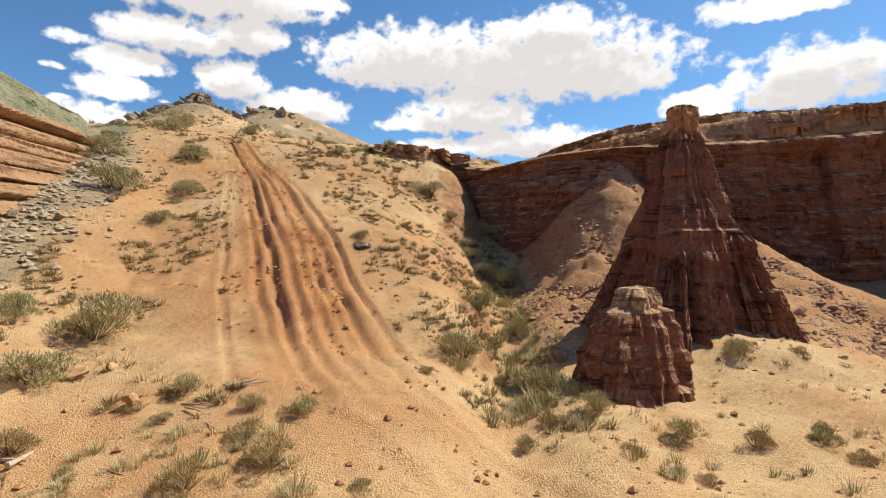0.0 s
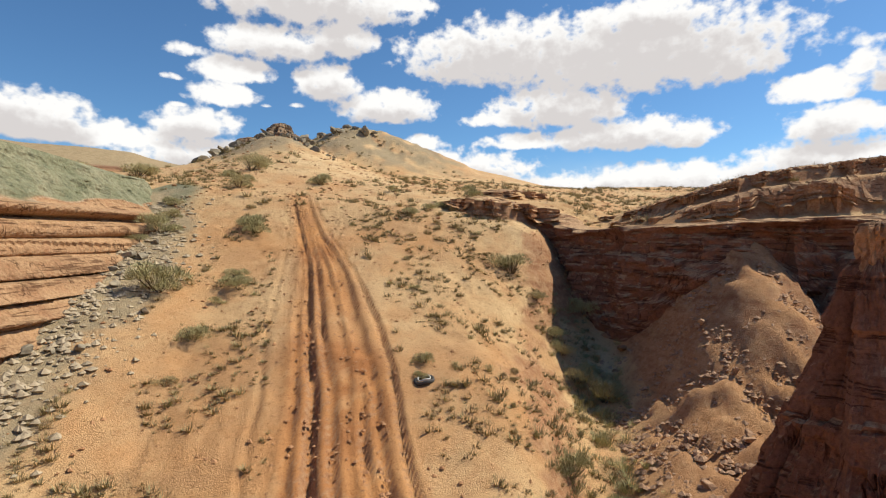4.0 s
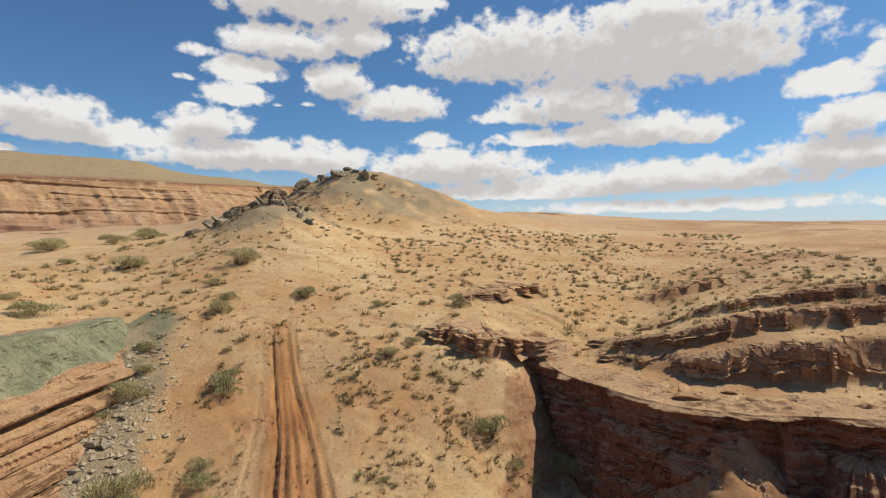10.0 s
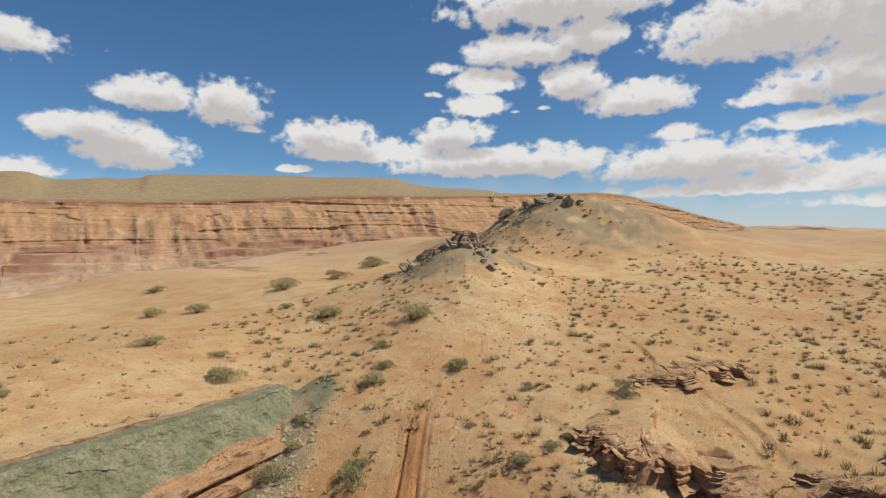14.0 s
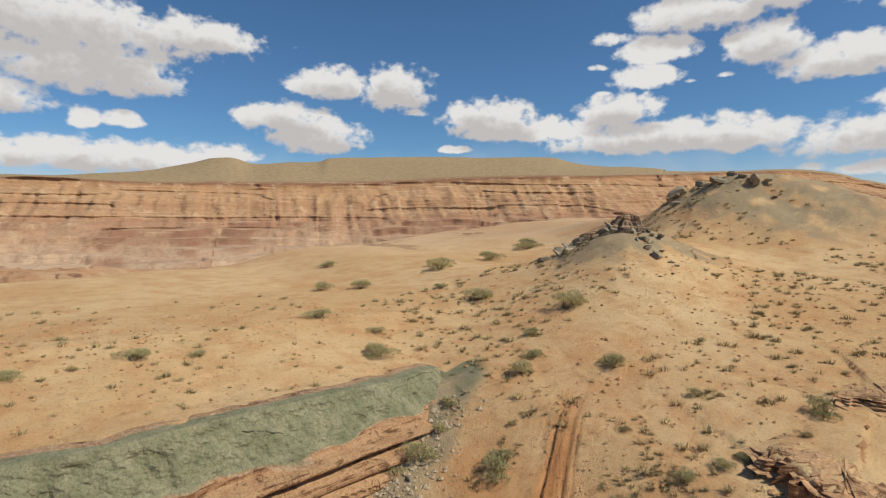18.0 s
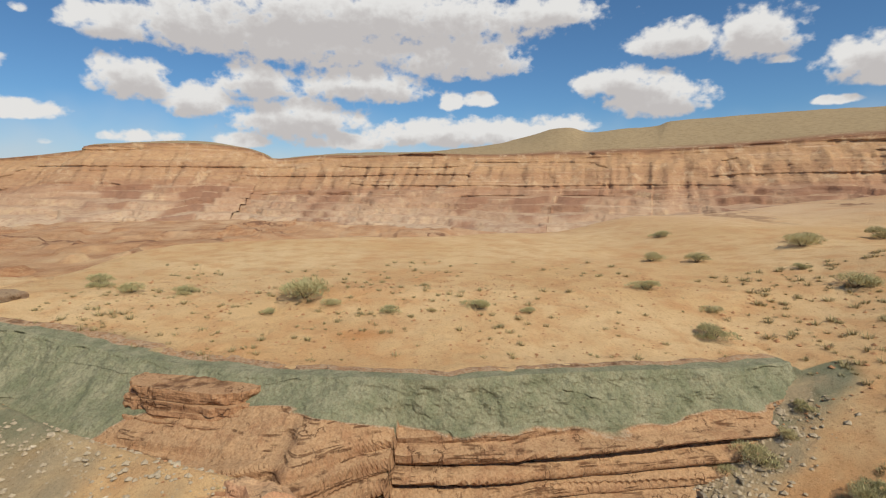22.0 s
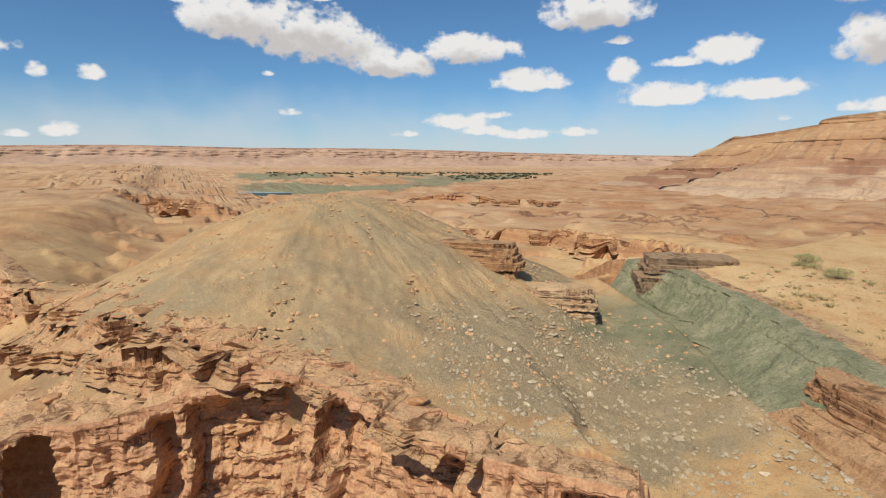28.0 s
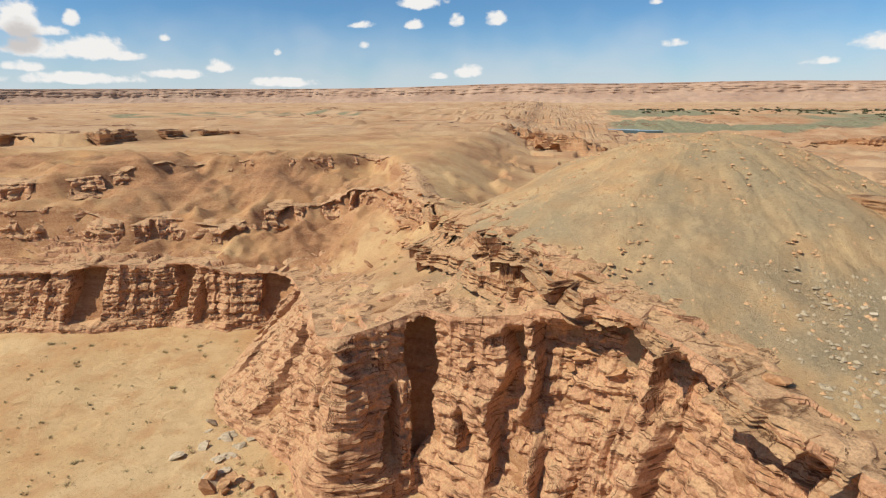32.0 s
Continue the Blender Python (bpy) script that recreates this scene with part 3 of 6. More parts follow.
GULLY = curve_of([(2.2, 32.0), (2.7, 27.5), (2.6, 22.5), (2.3, 17.5), (1.9, 13), (1.3, 9), (1.6, 5), (4, 2)], 0.9)
TRACK = [(-11.6, 31.5), (-10.6, 29.0), (-8.4, 25.0), (-7.2, 22.9), (-5.0, 18.0), (-4.1, 16.2), (-2.5, 12.0), (-0.6, 8.5), (1.2, 6.0)]
track_line = curve_of(TRACK, 0.8)


def inside(x, y, poly):
    r = np.zeros(x.shape, bool)
    box = (x > poly[:, 0].min()) & (x < poly[:, 0].max()) & (y > poly[:, 1].min()) & (y < poly[:, 1].max())
    if x.ndim > 1:
        r[box] = inside(x[box], y[box], poly)
        return r
    for a, b in zip(poly, np.roll(poly, -1, 0)):
        if a[1] == b[1]:
            continue
        r ^= ((a[1] > y) != (b[1] > y)) & (x < (b[0] - a[0]) * (y - a[1]) / (b[1] - a[1]) + a[0])
    return r


def face(t):
    """Height left at t of the way from rim to foot: a steep wall over a concave fan."""
    return np.clip(1 - t, 0, 1) ** 1.25


HILL_Y = [-40, 2, 5, 8, 12, 15, 18, 20, 25, 29, 35, 44, 53, 80, 130, 220, 400, 5000]
HILL_Z = [0.3, 0.5, 0.8, 1.2, 2.05, 3.25, 4.7, 5.5, 7.8, 9.4, 10.8, 12.0, 12.9, 14.6, 17.5, 20.5, 20.5, 20.5]


# Low ledges that break out of the upper ground, high side on the left; third number: their height.
LEDGES = [curve_of(p, 0.8) for p in (
    [(3.4, 33.6, 0.1), (5.4, 31.3, 0.25), (6.9, 29.4, 0.35), (8.6, 28.0, 0.4), (11.4, 27.6, 0.4), (14.8, 27.2, 0.4), (22, 26.2, 0.4), (30, 24, 0.3)],
    [(4.4, 33.8, 0.2), (7.4, 30.8, 0.6), (12.0, 30.6, 0.7), (16, 30.4, 0.7), (24, 30.6, 0.4)],
    [(7.0, 36.0, 0.1), (12, 34.2, 0.5), (18, 34.6, 0.6), (26, 34, 0.3)],
    [(8.0, 44.4, 0.1), (10.4, 43.6, 0.5), (13.4, 45, 0.5), (15.5, 46, 0.1)],
    [(-4.2, 31.6, 0.1), (-2.6, 31.0, 0.6), (-1.0, 29.9, 0.7), (0.6, 31.0, 0.5), (1.6, 32.0, 0.1)],
    [(-3.0, 38.0, 0.1), (-1.0, 38.6, 0.4), (0.8, 41.5, 0.4), (1.6, 43.5, 0.1)],
    [(11.7, -28.7, 0.2), (8.7, -21.5, 0.6), (4.9, -14.9, 0.7), (2.3, -11.5, 0.7), (0.1, -9.3, 0.7), (-2.2, -6.1, 0.6), (-4.1, -2.6, 0.2)],
    [(12.4, -25.0, 0.2), (9.2, -18.8, 0.4), (6.4, -14.8, 0.5), (3.9, -11.9, 0.5), (1.6, -9.2, 0.2)],
    [(-42, -84, 0.4), (-50.7, -67, 1.8), (-51, -55, 1.8), (-50.4, -45.6, 1.8), (-56, -34, 1.6), (-66, -24, 0.4)],
    [(-86, -148, 0.4), (-96.6, -135.5, 1.8), (-104.8, -131.5, 1.8), (-116, -120, 0.4)],
    [(16, -134, 0.4), (8.8, -125.5, 2.0), (0.4, -105, 2.4), (-3.8, -96, 2.4), (-10.3, -104, 1.0)],
    [(-78, -177, 0.4), (-87, -169, 2.2), (-94.6, -157, 2.2), (-106, -150, 0.4)],
    [(90, -58, 0.4), (84, -59, 1.6), (70, -60, 1.6), (67.5, -75, 1.6), (63, -89, 0.6)],
)]
# centre, height, half widths, turn
KNOLLS = ((-22.9, 53.8, 3.6, 5.5, 9.0, 0.5), (-27.5, 80.5, 5.0, 7, 9, 0.3), (-19.5, 86, 5.8, 9, 9, 0.3), (-9, 92, 2.6, 13, 10, 0.2), (-46, 92, 4.0, 8, 22, 0.9), (-12, 128, 3.0, 34, 16, 0.1))


def high(x, y):
    """The upper surface: terraces, mound and plateaus round the hollow."""
    n1, n2 = fbm(x, y, 18, 4, 3), fbm(x, y, 5, 4, 5)
    hill = np.interp(y, HILL_Y, HILL_Z)
    tilt = np.clip(-0.12 * (x + 9), -2.2, 1.6) * ss(y, 5, 25) * (1 - ss(y, 40, 70))
    north = hill + tilt + 0.35 * n1 * ss(y, 25, 60)
    # two rocky knolls and the sand ridge beside them
    for cx, cy, top, r1, r2, turn in KNOLLS:
        u, v = (x - cx) * math.cos(turn) + (y - cy) * math.sin(turn), -(x - cx) * math.sin(turn) + (y - cy) * math.cos(turn)
        d = np.hypot(u / r1, v / r2)
        north = north + top * (1.18 * np.exp(-0.9 * d ** 1.6) - 0.18 * np.exp(-(2.2 * d) ** 2)) * (1 + 0.10 * n2)
    north = north - 11.0 * ss(-x - 0.42 * np.clip(y, -30, 400), 60, 108) * (1 - ss(y, 150, 260))
    # east plateau: beds that step up away from the rim
    d, _, _, side = to_line(x, y, east_line)
    d = np.where(side > 0, d, 0) + 0.7 * n2 + 0.8 * n1
    east = 7.95 + 0.05 * np.clip(x, 0, 40) + 0.12 * n1
    east = east + (0.15 + 0.6 * ss(x, 5, 12)) * ss(d, 2.3, 3.3) + 0.075 * np.clip(x - 8, 0, 9) * ss(d, 1.8, 3.4) + 0.062 * np.clip(d, 0, 70) + 0.03 * np.clip(d - 70, 0, 200)
    m_east = ss((x - 0.25 * (y - 32) - 1.0) / (5.0 + 0.6 * np.clip(y - 34, 0, 90)), 0, 1) * ss(y, -12, 8)
    north = north * (1 - m_east) + east * m_east
    # west terrace of blown sand, then lower ground towards the far cliffs
    west = 10.9 + 0.3 * n1 + 0.05 * n2 + 0.13 * np.clip(-x - 19, 0, 9) - 0.02 * np.clip(y - 5, -20, 20)
    west = west - 9.0 * ss(-x - 0.42 * np.clip(y, -30, 400), 56, 112) + 0.5 * np.exp(-((x + 62) / 14) ** 2 - ((y - 5) / 18) ** 2)
    bad = ss(-x - 0.42 * np.clip(y, -30, 400), 74, 110) * (1 - ss(np.hypot(x, y), 330, 450))
    bump = 1.3 * ridged(x, y, 34, 4, 15) + 0.6 * fbm(x, y, 9, 3, 17)
    west = west + bad * (1.1 * (np.floor(bump / 1.1) + ss(bump / 1.1 - np.floor(bump / 1.1), 0.3, 0.7)))
    dw, _, (ww,), sw = to_line(x, y, west_line)
    sd = np.where(sw > 0, dw, -dw)
    m_w = np.where(y < 27.4, face(-sd / ww), ss(-x, 13, 26)) * (1 - ss(y, 28, 50))
    z = north * (1 - m_w) + west * m_w
    # south: scree mound, shelf and scarps, plain beyond
    du_, dv_ = 0.966 * (x + 6.6) - 0.26 * (y + 26.6), 0.26 * (x + 6.6) + 0.966 * (y + 26.6)
    dm = np.hypot(np.maximum(np.abs(du_) - 1.6, 0) + 0.25 * np.minimum(np.abs(du_), 1.6), dv_ / 1.12)
    mound = 18.1 - 0.5 * np.sqrt(dm ** 2 + 14.0) + 0.22 * n2 + 0.3 * n1 - 0.08 * np.clip(x - 3, 0, 14)
    mound = smax(mound, 11.0 - 0.40 * dw, 0.8)
    plain = 5.5 + 3.4 * ss(x, -30, -2) + 0.8 * n1 + 1.2 * fbm(x, y, 60, 3, 9) + 2.5 * ss(np.hypot(x, y), 150, 700)
    q = (plain + 0.6 * n2) / 1.3
    plain = 1.3 * (np.floor(q) + ss(q - np.floor(q), 0.38, 0.62))
    shelf = 5.0 + 1.2 * ss(-y, 26, 40) + 3.0 * ss(-x, -22, -11) * (1 - ss(-y, 18, 30)) + 0.25 * n2
    du, _, _, us = to_line(x, y, UPPER_SCARP)
    dk, _, _, ks = to_line(x, y, MID_SCARP)
    dus = np.where(us > 0, du, -du) + 0.5 * n2
    dks = np.where(ks > 0, dk, -dk) + 0.5 * n2
    raised = 1.7 * ss(dus, -2.0, 0.3) + 1.6 * ss(dus, -10.0, -1.5) + 1.7 * ss(dks, -2.0, 0.3) + 1.1 * ss(dks, -8.0, -1.5)
    se = shelf + raised * ss(-y, 24, 28)
    far = ss(np.hypot(x - 20, y + 30), 60, 130)
    se = se * (1 - far) + (plain + 3) * far
    south = np.where(x > 12, se, plain)
    k = ss(x, 4, 16)
    south = plain * (1 - k) + se * k
    south = smax(south, mound, 1.2)
    # the scree runs from the mound to the foot of the west wall; the terrace ends beyond it
    m_s = ss(-y, -12, -6) * (1 - m_w * (1 - ss(-y, 12, 28)))
    z = z * (1 - m_s) + south * m_s
    for line in LEDGES:
        lo_c, hi_c = line[:, :2].min(0) - 13, line[:, :2].max(0) + 13
        by = (x > lo_c[0]) & (x < hi_c[0]) & (y > lo_c[1]) & (y < hi_c[1])
        if by.any():
            dl, al, (up,), sl = to_line(x[by], y[by], line)
            z[by] = z[by] + up * ss(np.where(sl > 0, dl, -dl), -0.45, 0.25) * np.exp(-(dl / 5.0) ** 2)
    r = np.hypot(x, y)
    z = z + 1.0 * fbm(x, y, 140, 4, 21) * ss(r, 110, 300) + 3.0 * fbm(x, y, 700, 4, 23) * ss(r, 400, 1500)
    return z


def low(x, y):
    """The lower surface: sandy ramp, wash and the foot of the walls."""
    n1, n2 = fbm(x, y, 9, 4, 31), fbm(x, y, 2.4, 4, 33)
    hill = np.interp(y, HILL_Y, HILL_Z)
    tilt = np.clip(-0.12 * (x + 9), -2.2, 1.8) * ss(y, 5, 25)
    tilt = tilt - 0.13 * np.clip(x + 5, 0, 8) * ss(y, 17, 24) * (1 - ss(y, 28, 32))
    ramp = hill + tilt + 0.14 * n1 + 0.05 * n2
    d, _, _, _ = to_line(x, y, GULLY)
    depth = 1.9 * ss(y, 6, 20) * (1 - ss(y, 31, 34)) + 0.3
    ramp = ramp - depth * np.exp(-(d / (1.0 + 1.5 * ss(y, 12, 24))) ** 2)
    # the bowl under the east wall and the wash floor
    bowl = 0.8 + 0.015 * np.clip(x, 0, 50) + 0.40 * np.clip(y - 13.5, 0, 12) * ss(x, 2, 6) * (1 - 0.6 * ss(x, 12, 16)) + 0.3 * n1 + 0.12 * n2
    bowl = bowl + 0.9 * np.exp(-((x - 7.2) / 3.2) ** 2 - ((y - 13.8) / 2.8) ** 2) + 2.3 * np.exp(-((x - 7.8) / 2.0) ** 2) * ss(y, 17, 24)
    k = ss(x - 0.10 * (y - 20), 2.2, 6.0)
    z = ramp * (1 - k) + bowl * k
    # west slope rises to the beds
    w = np.clip(-x - 4.5 - 0.25 * y, 0, 12)
    z = z + 0.34 * w * (1 - ss(y, 14, 27)) * ss(y, -8, 4)
    floor = 0.35 + 0.18 * n1 + 0.05 * np.clip(-y - 6, 0, 30) * 0.4
    m = ss(-y, -4, 6)
    return z * (1 - m) + (floor + 0.30 * np.clip(-x - 1, 0, 10)) * m


def surface(x, y):
    hi, lo = high(x, y), low(x, y)
    ins = inside(x, y, hollow)
    lo = lo + (hi - lo) * ss(y, 25, 30) * ss(-x, -3.5, 0.5)
    z = np.where(ins, lo, hi)
    for line, amp, far_back, bend in ((west_line, 0.5, 0.5, 1.0), (south_line, 0.7, 0.9, 1.0), (east_line, 0.8, 1.7, 3.0)):
        d, along, (w,), _ = to_line(x, y, line)
        k = far_back * np.minimum(1, w / 2)
        sd = np.where(ins, d, -d) + amp * 0.4 * fbm(x, y, 2.2, 3, 41)
        t = (sd + k) / (w + k)
        cut = lo + (hi - lo) * face(t) ** bend - 0.3 * ss(t, 0, 0.2)
        z = np.where(ins & (t < 1), np.maximum(z, cut), np.where(~ins & (t > 0) & (d < k + 1), np.minimum(z, cut), z))
    return z


def rut(x, y):
    """Wheel ruts up the ramp: depth cut (negative), how bare the soil is, and the trodden ground beside them."""
    by = (x > -24) & (x < 14) & (y > -4) & (y < 44)
    if not by.all():
        out = [np.zeros(x.shape) for _ in range(3)]
        for o, v in zip(out, rut(x[by], y[by])):
            o[by] = v
        return out
    d, along, _, side = to_line(x, y, track_line)
    off = d * side
    s = along / 33.0
    spread = 0.42 + 0.52 * ss(s, 0.14, 0.45)
    off = off / spread + 0.10 * value(along / 3.0, 0 * along, 51)
    z = 0.0
    fade = ss(s, 0.0, 0.10) * (1 - 0.85 * ss(s, 0.56, 0.76))
    for c, wd, dp in ((-2.15, 0.08, 0.12), (-1.15, 0.10, 0.14), (-0.78, 0.13, 0.24), (-0.25, 0.10, 0.2), (0.2, 0.10, 0.1), (0.55, 0.12, 0.18), (0.88, 0.12, 0.26), (1.48, 0.08, 0.2)):
        c2 = c + 0.12 * value(along / 4.5, np.full_like(along, c * 3), 52) + 0.025 * value(along / 0.55, np.full_like(along, c * 5), 54)
        dp = dp * (0.68 + 0.26 * value(along / 2.3, np.full_like(along, c * 7), 53) + 0.08 * value(along / 0.45, np.full_like(along, c * 9), 55))
        z = z - dp * np.exp(-((off - c2) / wd) ** 2) + 0.35 * dp * np.exp(-((np.abs(off - c2) - 2.0 * wd) / wd) ** 2)
    bare = np.exp(-(off / 1.5) ** 4) * ss(s, 0.0, 0.15) * (1 - 0.8 * ss(s, 0.55, 0.8))
    return z * fade, bare, np.exp(-(d / 5.5) ** 2)


def grid_mesh(name, X, Y, Z, zone, material, smooth=True):
    ny, nx = X.shape
    me = bpy.data.meshes.new(name)
    me.vertices.add(nx * ny)
    me.vertices.foreach_set("co", np.stack([X, Y, Z], -1).astype(np.float32).ravel())
    i = (np.arange(ny - 1)[:, None] * nx + np.arange(nx - 1)[None]).ravel()
    quads = np.stack([i, i + 1, i + nx + 1, i + nx], -1).astype(np.int32)
    me.loops.add(quads.size)
    me.loops.foreach_set("vertex_index", quads.ravel())
    me.polygons.add(len(quads))
    me.polygons.foreach_set("loop_start", np.arange(0, quads.size, 4, dtype=np.int32))
    me.polygons.foreach_set("use_smooth", np.full(len(quads), smooth))
    if zone is not None:
        at = me.attributes.new("zone", "FLOAT_COLOR", "POINT")
        at.data.foreach_set("color", np.clip(zone, 0, 1).astype(np.float32).ravel())
    me.materials.append(material)
    me.update(calc_edges=True)
    return me


def spaced(lo, hi, fine, reach, growth):
    mid = np.arange(lo, hi + 1e-6, fine)
    out, step = [], fine
    a = 0.0
    while a < reach:
        step *= growth
        a += step
        out.append(a)
    out = np.array(out)
    return np.r_[lo - out[::-1], mid, hi + out]


def build_ground():
    xs, ys = spaced(-32, 34, 0.2, 4400, 1.035), spaced(-34, 60, 0.2, 4400, 1.035)
    xs = np.unique(np.r_[xs[(xs < -13) | (xs > 3)], np.arange(-13, 3.01, 0.085)].round(4))
    ys = np.unique(np.r_[ys[(ys < 3) | (ys > 33)], np.arange(3, 33.01, 0.14)].round(4))
    X, Y = np.meshgrid(xs, ys)
    Z = surface(X, Y)
    cut, bare, trodden = rut(X, Y)
    near = np.exp(-(np.hypot(X, Y - 10) / 60) ** 4)
    rills = sum(np.exp(-(((X - a) / 1.0) ** 2 + ((Y - b) / c) ** 2) ** 2) for a, b, c in ((-1.5, 20.5, 2.0), (0.4, 19.4, 0.8), (-3.0, 25.8, 1.0), (-2.2, 23.4, 0.9))) * ss(fbm(X, Y, 1.2, 2, 67), -0.5, 0.2)
    Z = Z + near * (cut + 0.085 * rills * ridged(0.83 * X + 0.45 * Y, (0.45 * X - 0.83 * Y) * 0.3, 0.5, 2, 65) + 0.035 * fbm(X, Y, 0.9, 3, 61) + 0.02 * fbm(X, Y, 0.45, 2, 63))
    broken = ss(X, 14, 22) * ss(-Y, 25, 29) * (1 - ss(-Y, 44, 54)) * (1 - inside(X, Y, hollow)) * (1 - ss(X, 70, 90))
    Z = Z + broken * (0.9 * ridged(X, Y, 4.5, 4, 79) + 0.25 * fbm(X, Y, 1.3, 3, 80))
    talus = ss(X, 2.8, 4.5) * (1 - ss(X, 12, 15)) * ss(Y, 14, 17) * (1 - ss(Y, 24, 26))
    Z = Z + talus * (0.28 * ridged(X + 0.3 * Y, 0.35 * Y, 1.1, 3, 77) + 0.12 * fbm(X, Y, 0.6, 3, 78))
    turn, reach = np.arctan2(Y + 26.6, X + 6.6), np.hypot(X + 6.6, Y + 26.6)
    slope = (1 - ss(reach, 14, 22)) * ss(reach, 1.5, 6) * (1 - inside(X, Y, hollow))
    runs = fbm(turn * 9 + 0.3 * fbm(X, Y, 4, 2, 76), reach * 0.12, 1.0, 4, 75)
    Z = Z + slope * 0.10 * runs
    # what the ground is made of
    n1, n2 = fbm(X, Y, 6, 4, 71), fbm(X, Y, 1.6, 3, 73)
    gy, gx = np.gradient(Z, ys, xs)
    steep = np.hypot(gx, gy)
    zone = np.zeros(X.shape + (4,))
    zone[..., 0] = ss(steep + 0.25 * n1, 0.75, 1.2)
    bowl = ss(X - 0.08 * (Y - 20), 2.6, 4.4) * ss(Y + 0.1 * X, 13.0, 16.5) * (1 - ss(X, 40, 60))
    shelf = ss(X, 2, 6) * ss(-Y, 8, 12) * (1 - ss(np.hypot(X - 20, Y + 30), 30, 60))
    dw, aw, _, sw = to_line(X, Y, west_line)
    ins = inside(X, Y, hollow)
    clay = np.exp(-(np.maximum(dw - 1.0, 0) / 1.6) ** 2) * np.where(ins | (dw < 0.5), 1, 0)
    clay = np.maximum(clay, np.exp(-((((X + 18.5) / 5) ** 2 + ((Y + 9) / 9) ** 2) ** 1.5)))
    bad = ss(-X - 0.42 * np.clip(Y, -30, 400), 70, 100) * (1 - ss(np.hypot(X, Y), 360, 700))
    bad = np.maximum(bad, 0.7 * ss(-Y, 40, 60) * (1 - ss(np.hypot(X, Y), 900, 2500)))
    zone[..., 0] = np.maximum(zone[..., 0], bad * np.clip(0.62 + 0.4 * n1, 0, 1))
    zone[..., 0] = np.maximum(zone[..., 0], np.where(ins, bowl, 0) * (0.5 + 0.35 * n1))
    zone[..., 0] = np.maximum(zone[..., 0], shelf * np.where(ins, 0, 1) * np.clip(0.30 + 0.5 * n1, 0, 1) * (1 - 0.8 * ss(X, 16, 24)))
    plateau = ss(X - 0.25 * (Y - 30), 4.5, 9) * ss(Y, 22, 26) * (1 - ss(np.hypot(X, Y), 60, 110)) * np.where(ins, 0, 1)
    zone[..., 0] = np.maximum(zone[..., 0], plateau * np.clip(0.40 + 0.5 * n1, 0, 0.9))
    zone[..., 0] = np.maximum(zone[..., 0], ss(X - 0.1 * Y, -12, 20) * ss(Y, 60, 110) * np.clip(0.5 + 0.4 * n1, 0, 0.9))
    knolls = np.exp(-(((X + 22.9) / 6) ** 2 + ((Y - 53.5) / 7) ** 2)) + np.exp(-(((X + 24) / 13) ** 2 + ((Y - 83) / 11) ** 2))
    hillside = (1 - ss(np.hypot(X + 6.6, (Y + 26.6) / 1.12), 14, 24)) * (1 - ins)
    clay = np.maximum(clay, hillside * (0.30 + 0.10 * n1))
    clay = np.maximum(clay, 0.40 * np.exp(-(((X + 13.5) / 5.0) ** 2 + ((Y + 4) / 8.0) ** 2) ** 2))
    zone[..., 1] = np.clip(clay * (1.1 + 0.4 * n1), 0, 1)
    dr, _, _, _ = to_line(X, Y, curve_of([(-16.6, 27.0), (-13.6, 22), (-12.0, 17), (-11.2, 12)], 0.6))
    rub = np.exp(-(dr / 1.3) ** 2) + 0.9 * np.exp(-(((X + 11.5) / 5.0) ** 2 + ((Y + 3.5) / 7.5) ** 2))
    zone[..., 2] = np.clip((rub + 1.3 * knolls) * (0.9 + 0.6 * n2 + 0.5 * n1) + hillside * (0.56 + 0.14 * n1 + 0.12 * n2), 0, 1)
    az, rr = np.degrees(np.arctan2(-X, Y)) % 360, np.hypot(X, Y)
    meadow = ss(rr - np.interp(az, [140, 142, 145, 153, 161, 174], [640, 530, 400, 265, 235, 220]), 0, 25) * (1 - ss(rr, 560, 620)) * ss(az, 140, 142) * (1 - ss(az, 172, 176))
    zone[..., 1] += meadow * np.clip(0.45 + 0.9 * fbm(X, Y, 60, 3, 82), 0, 1)
    for a0, a1, r0, r1 in ((198, 226, 250, 330), (184, 193, 300, 350)):
        zone[..., 1] += (0.55 + 0.5 * n1) * ss(az, a0, a0 + 3) * (1 - ss(az, a1 - 4, a1)) * ss(rr + 40 * n1, r0, r0 + 40) * (1 - ss(rr + 40 * n1, r1 - 40, r1))
    zone[..., 3] = np.clip(bare * (0.8 + 0.3 * n1) + 0.25 * ss(n1, 0.1, 0.8) + 0.45 * trodden * np.clip(0.75 + 0.5 * n1, 0, 1) * ss(Y, 9, 14) + 0.6 * np.where(ins, bowl, 0) * (1 - ss(X, 14, 22)) + 0.9 * np.exp(-((X + 21.3) / 0.8) ** 2 - ((Y - 8.3) / 1.3) ** 2), 0, 1)
    tiers = ss(X, 16, 24) * ss(-Y, 24, 28) * (1 - ss(-Y, 44, 52)) * (1 - ins)
    zone[..., 3] = np.clip(zone[..., 3] + tiers * (0.35 + 0.3 * n2) + slope * 0.3 * ss(runs, 0.25, 0.8), 0, 1)
    zone[..., 0] = np.maximum(zone[..., 0], tiers * np.clip(0.68 + 0.5 * n1, 0, 1))
    zone[..., 1] = np.clip(zone[..., 1] + slope * 0.12 * runs, 0, 1)
    ob = new("ground", grid_mesh("ground", X, Y, Z, zone, M_GROUND))
    return tagged(ob, "sandy tan desert ground with red rock benches and wheel ruts", "ground", kind="structure")


ground = build_ground()


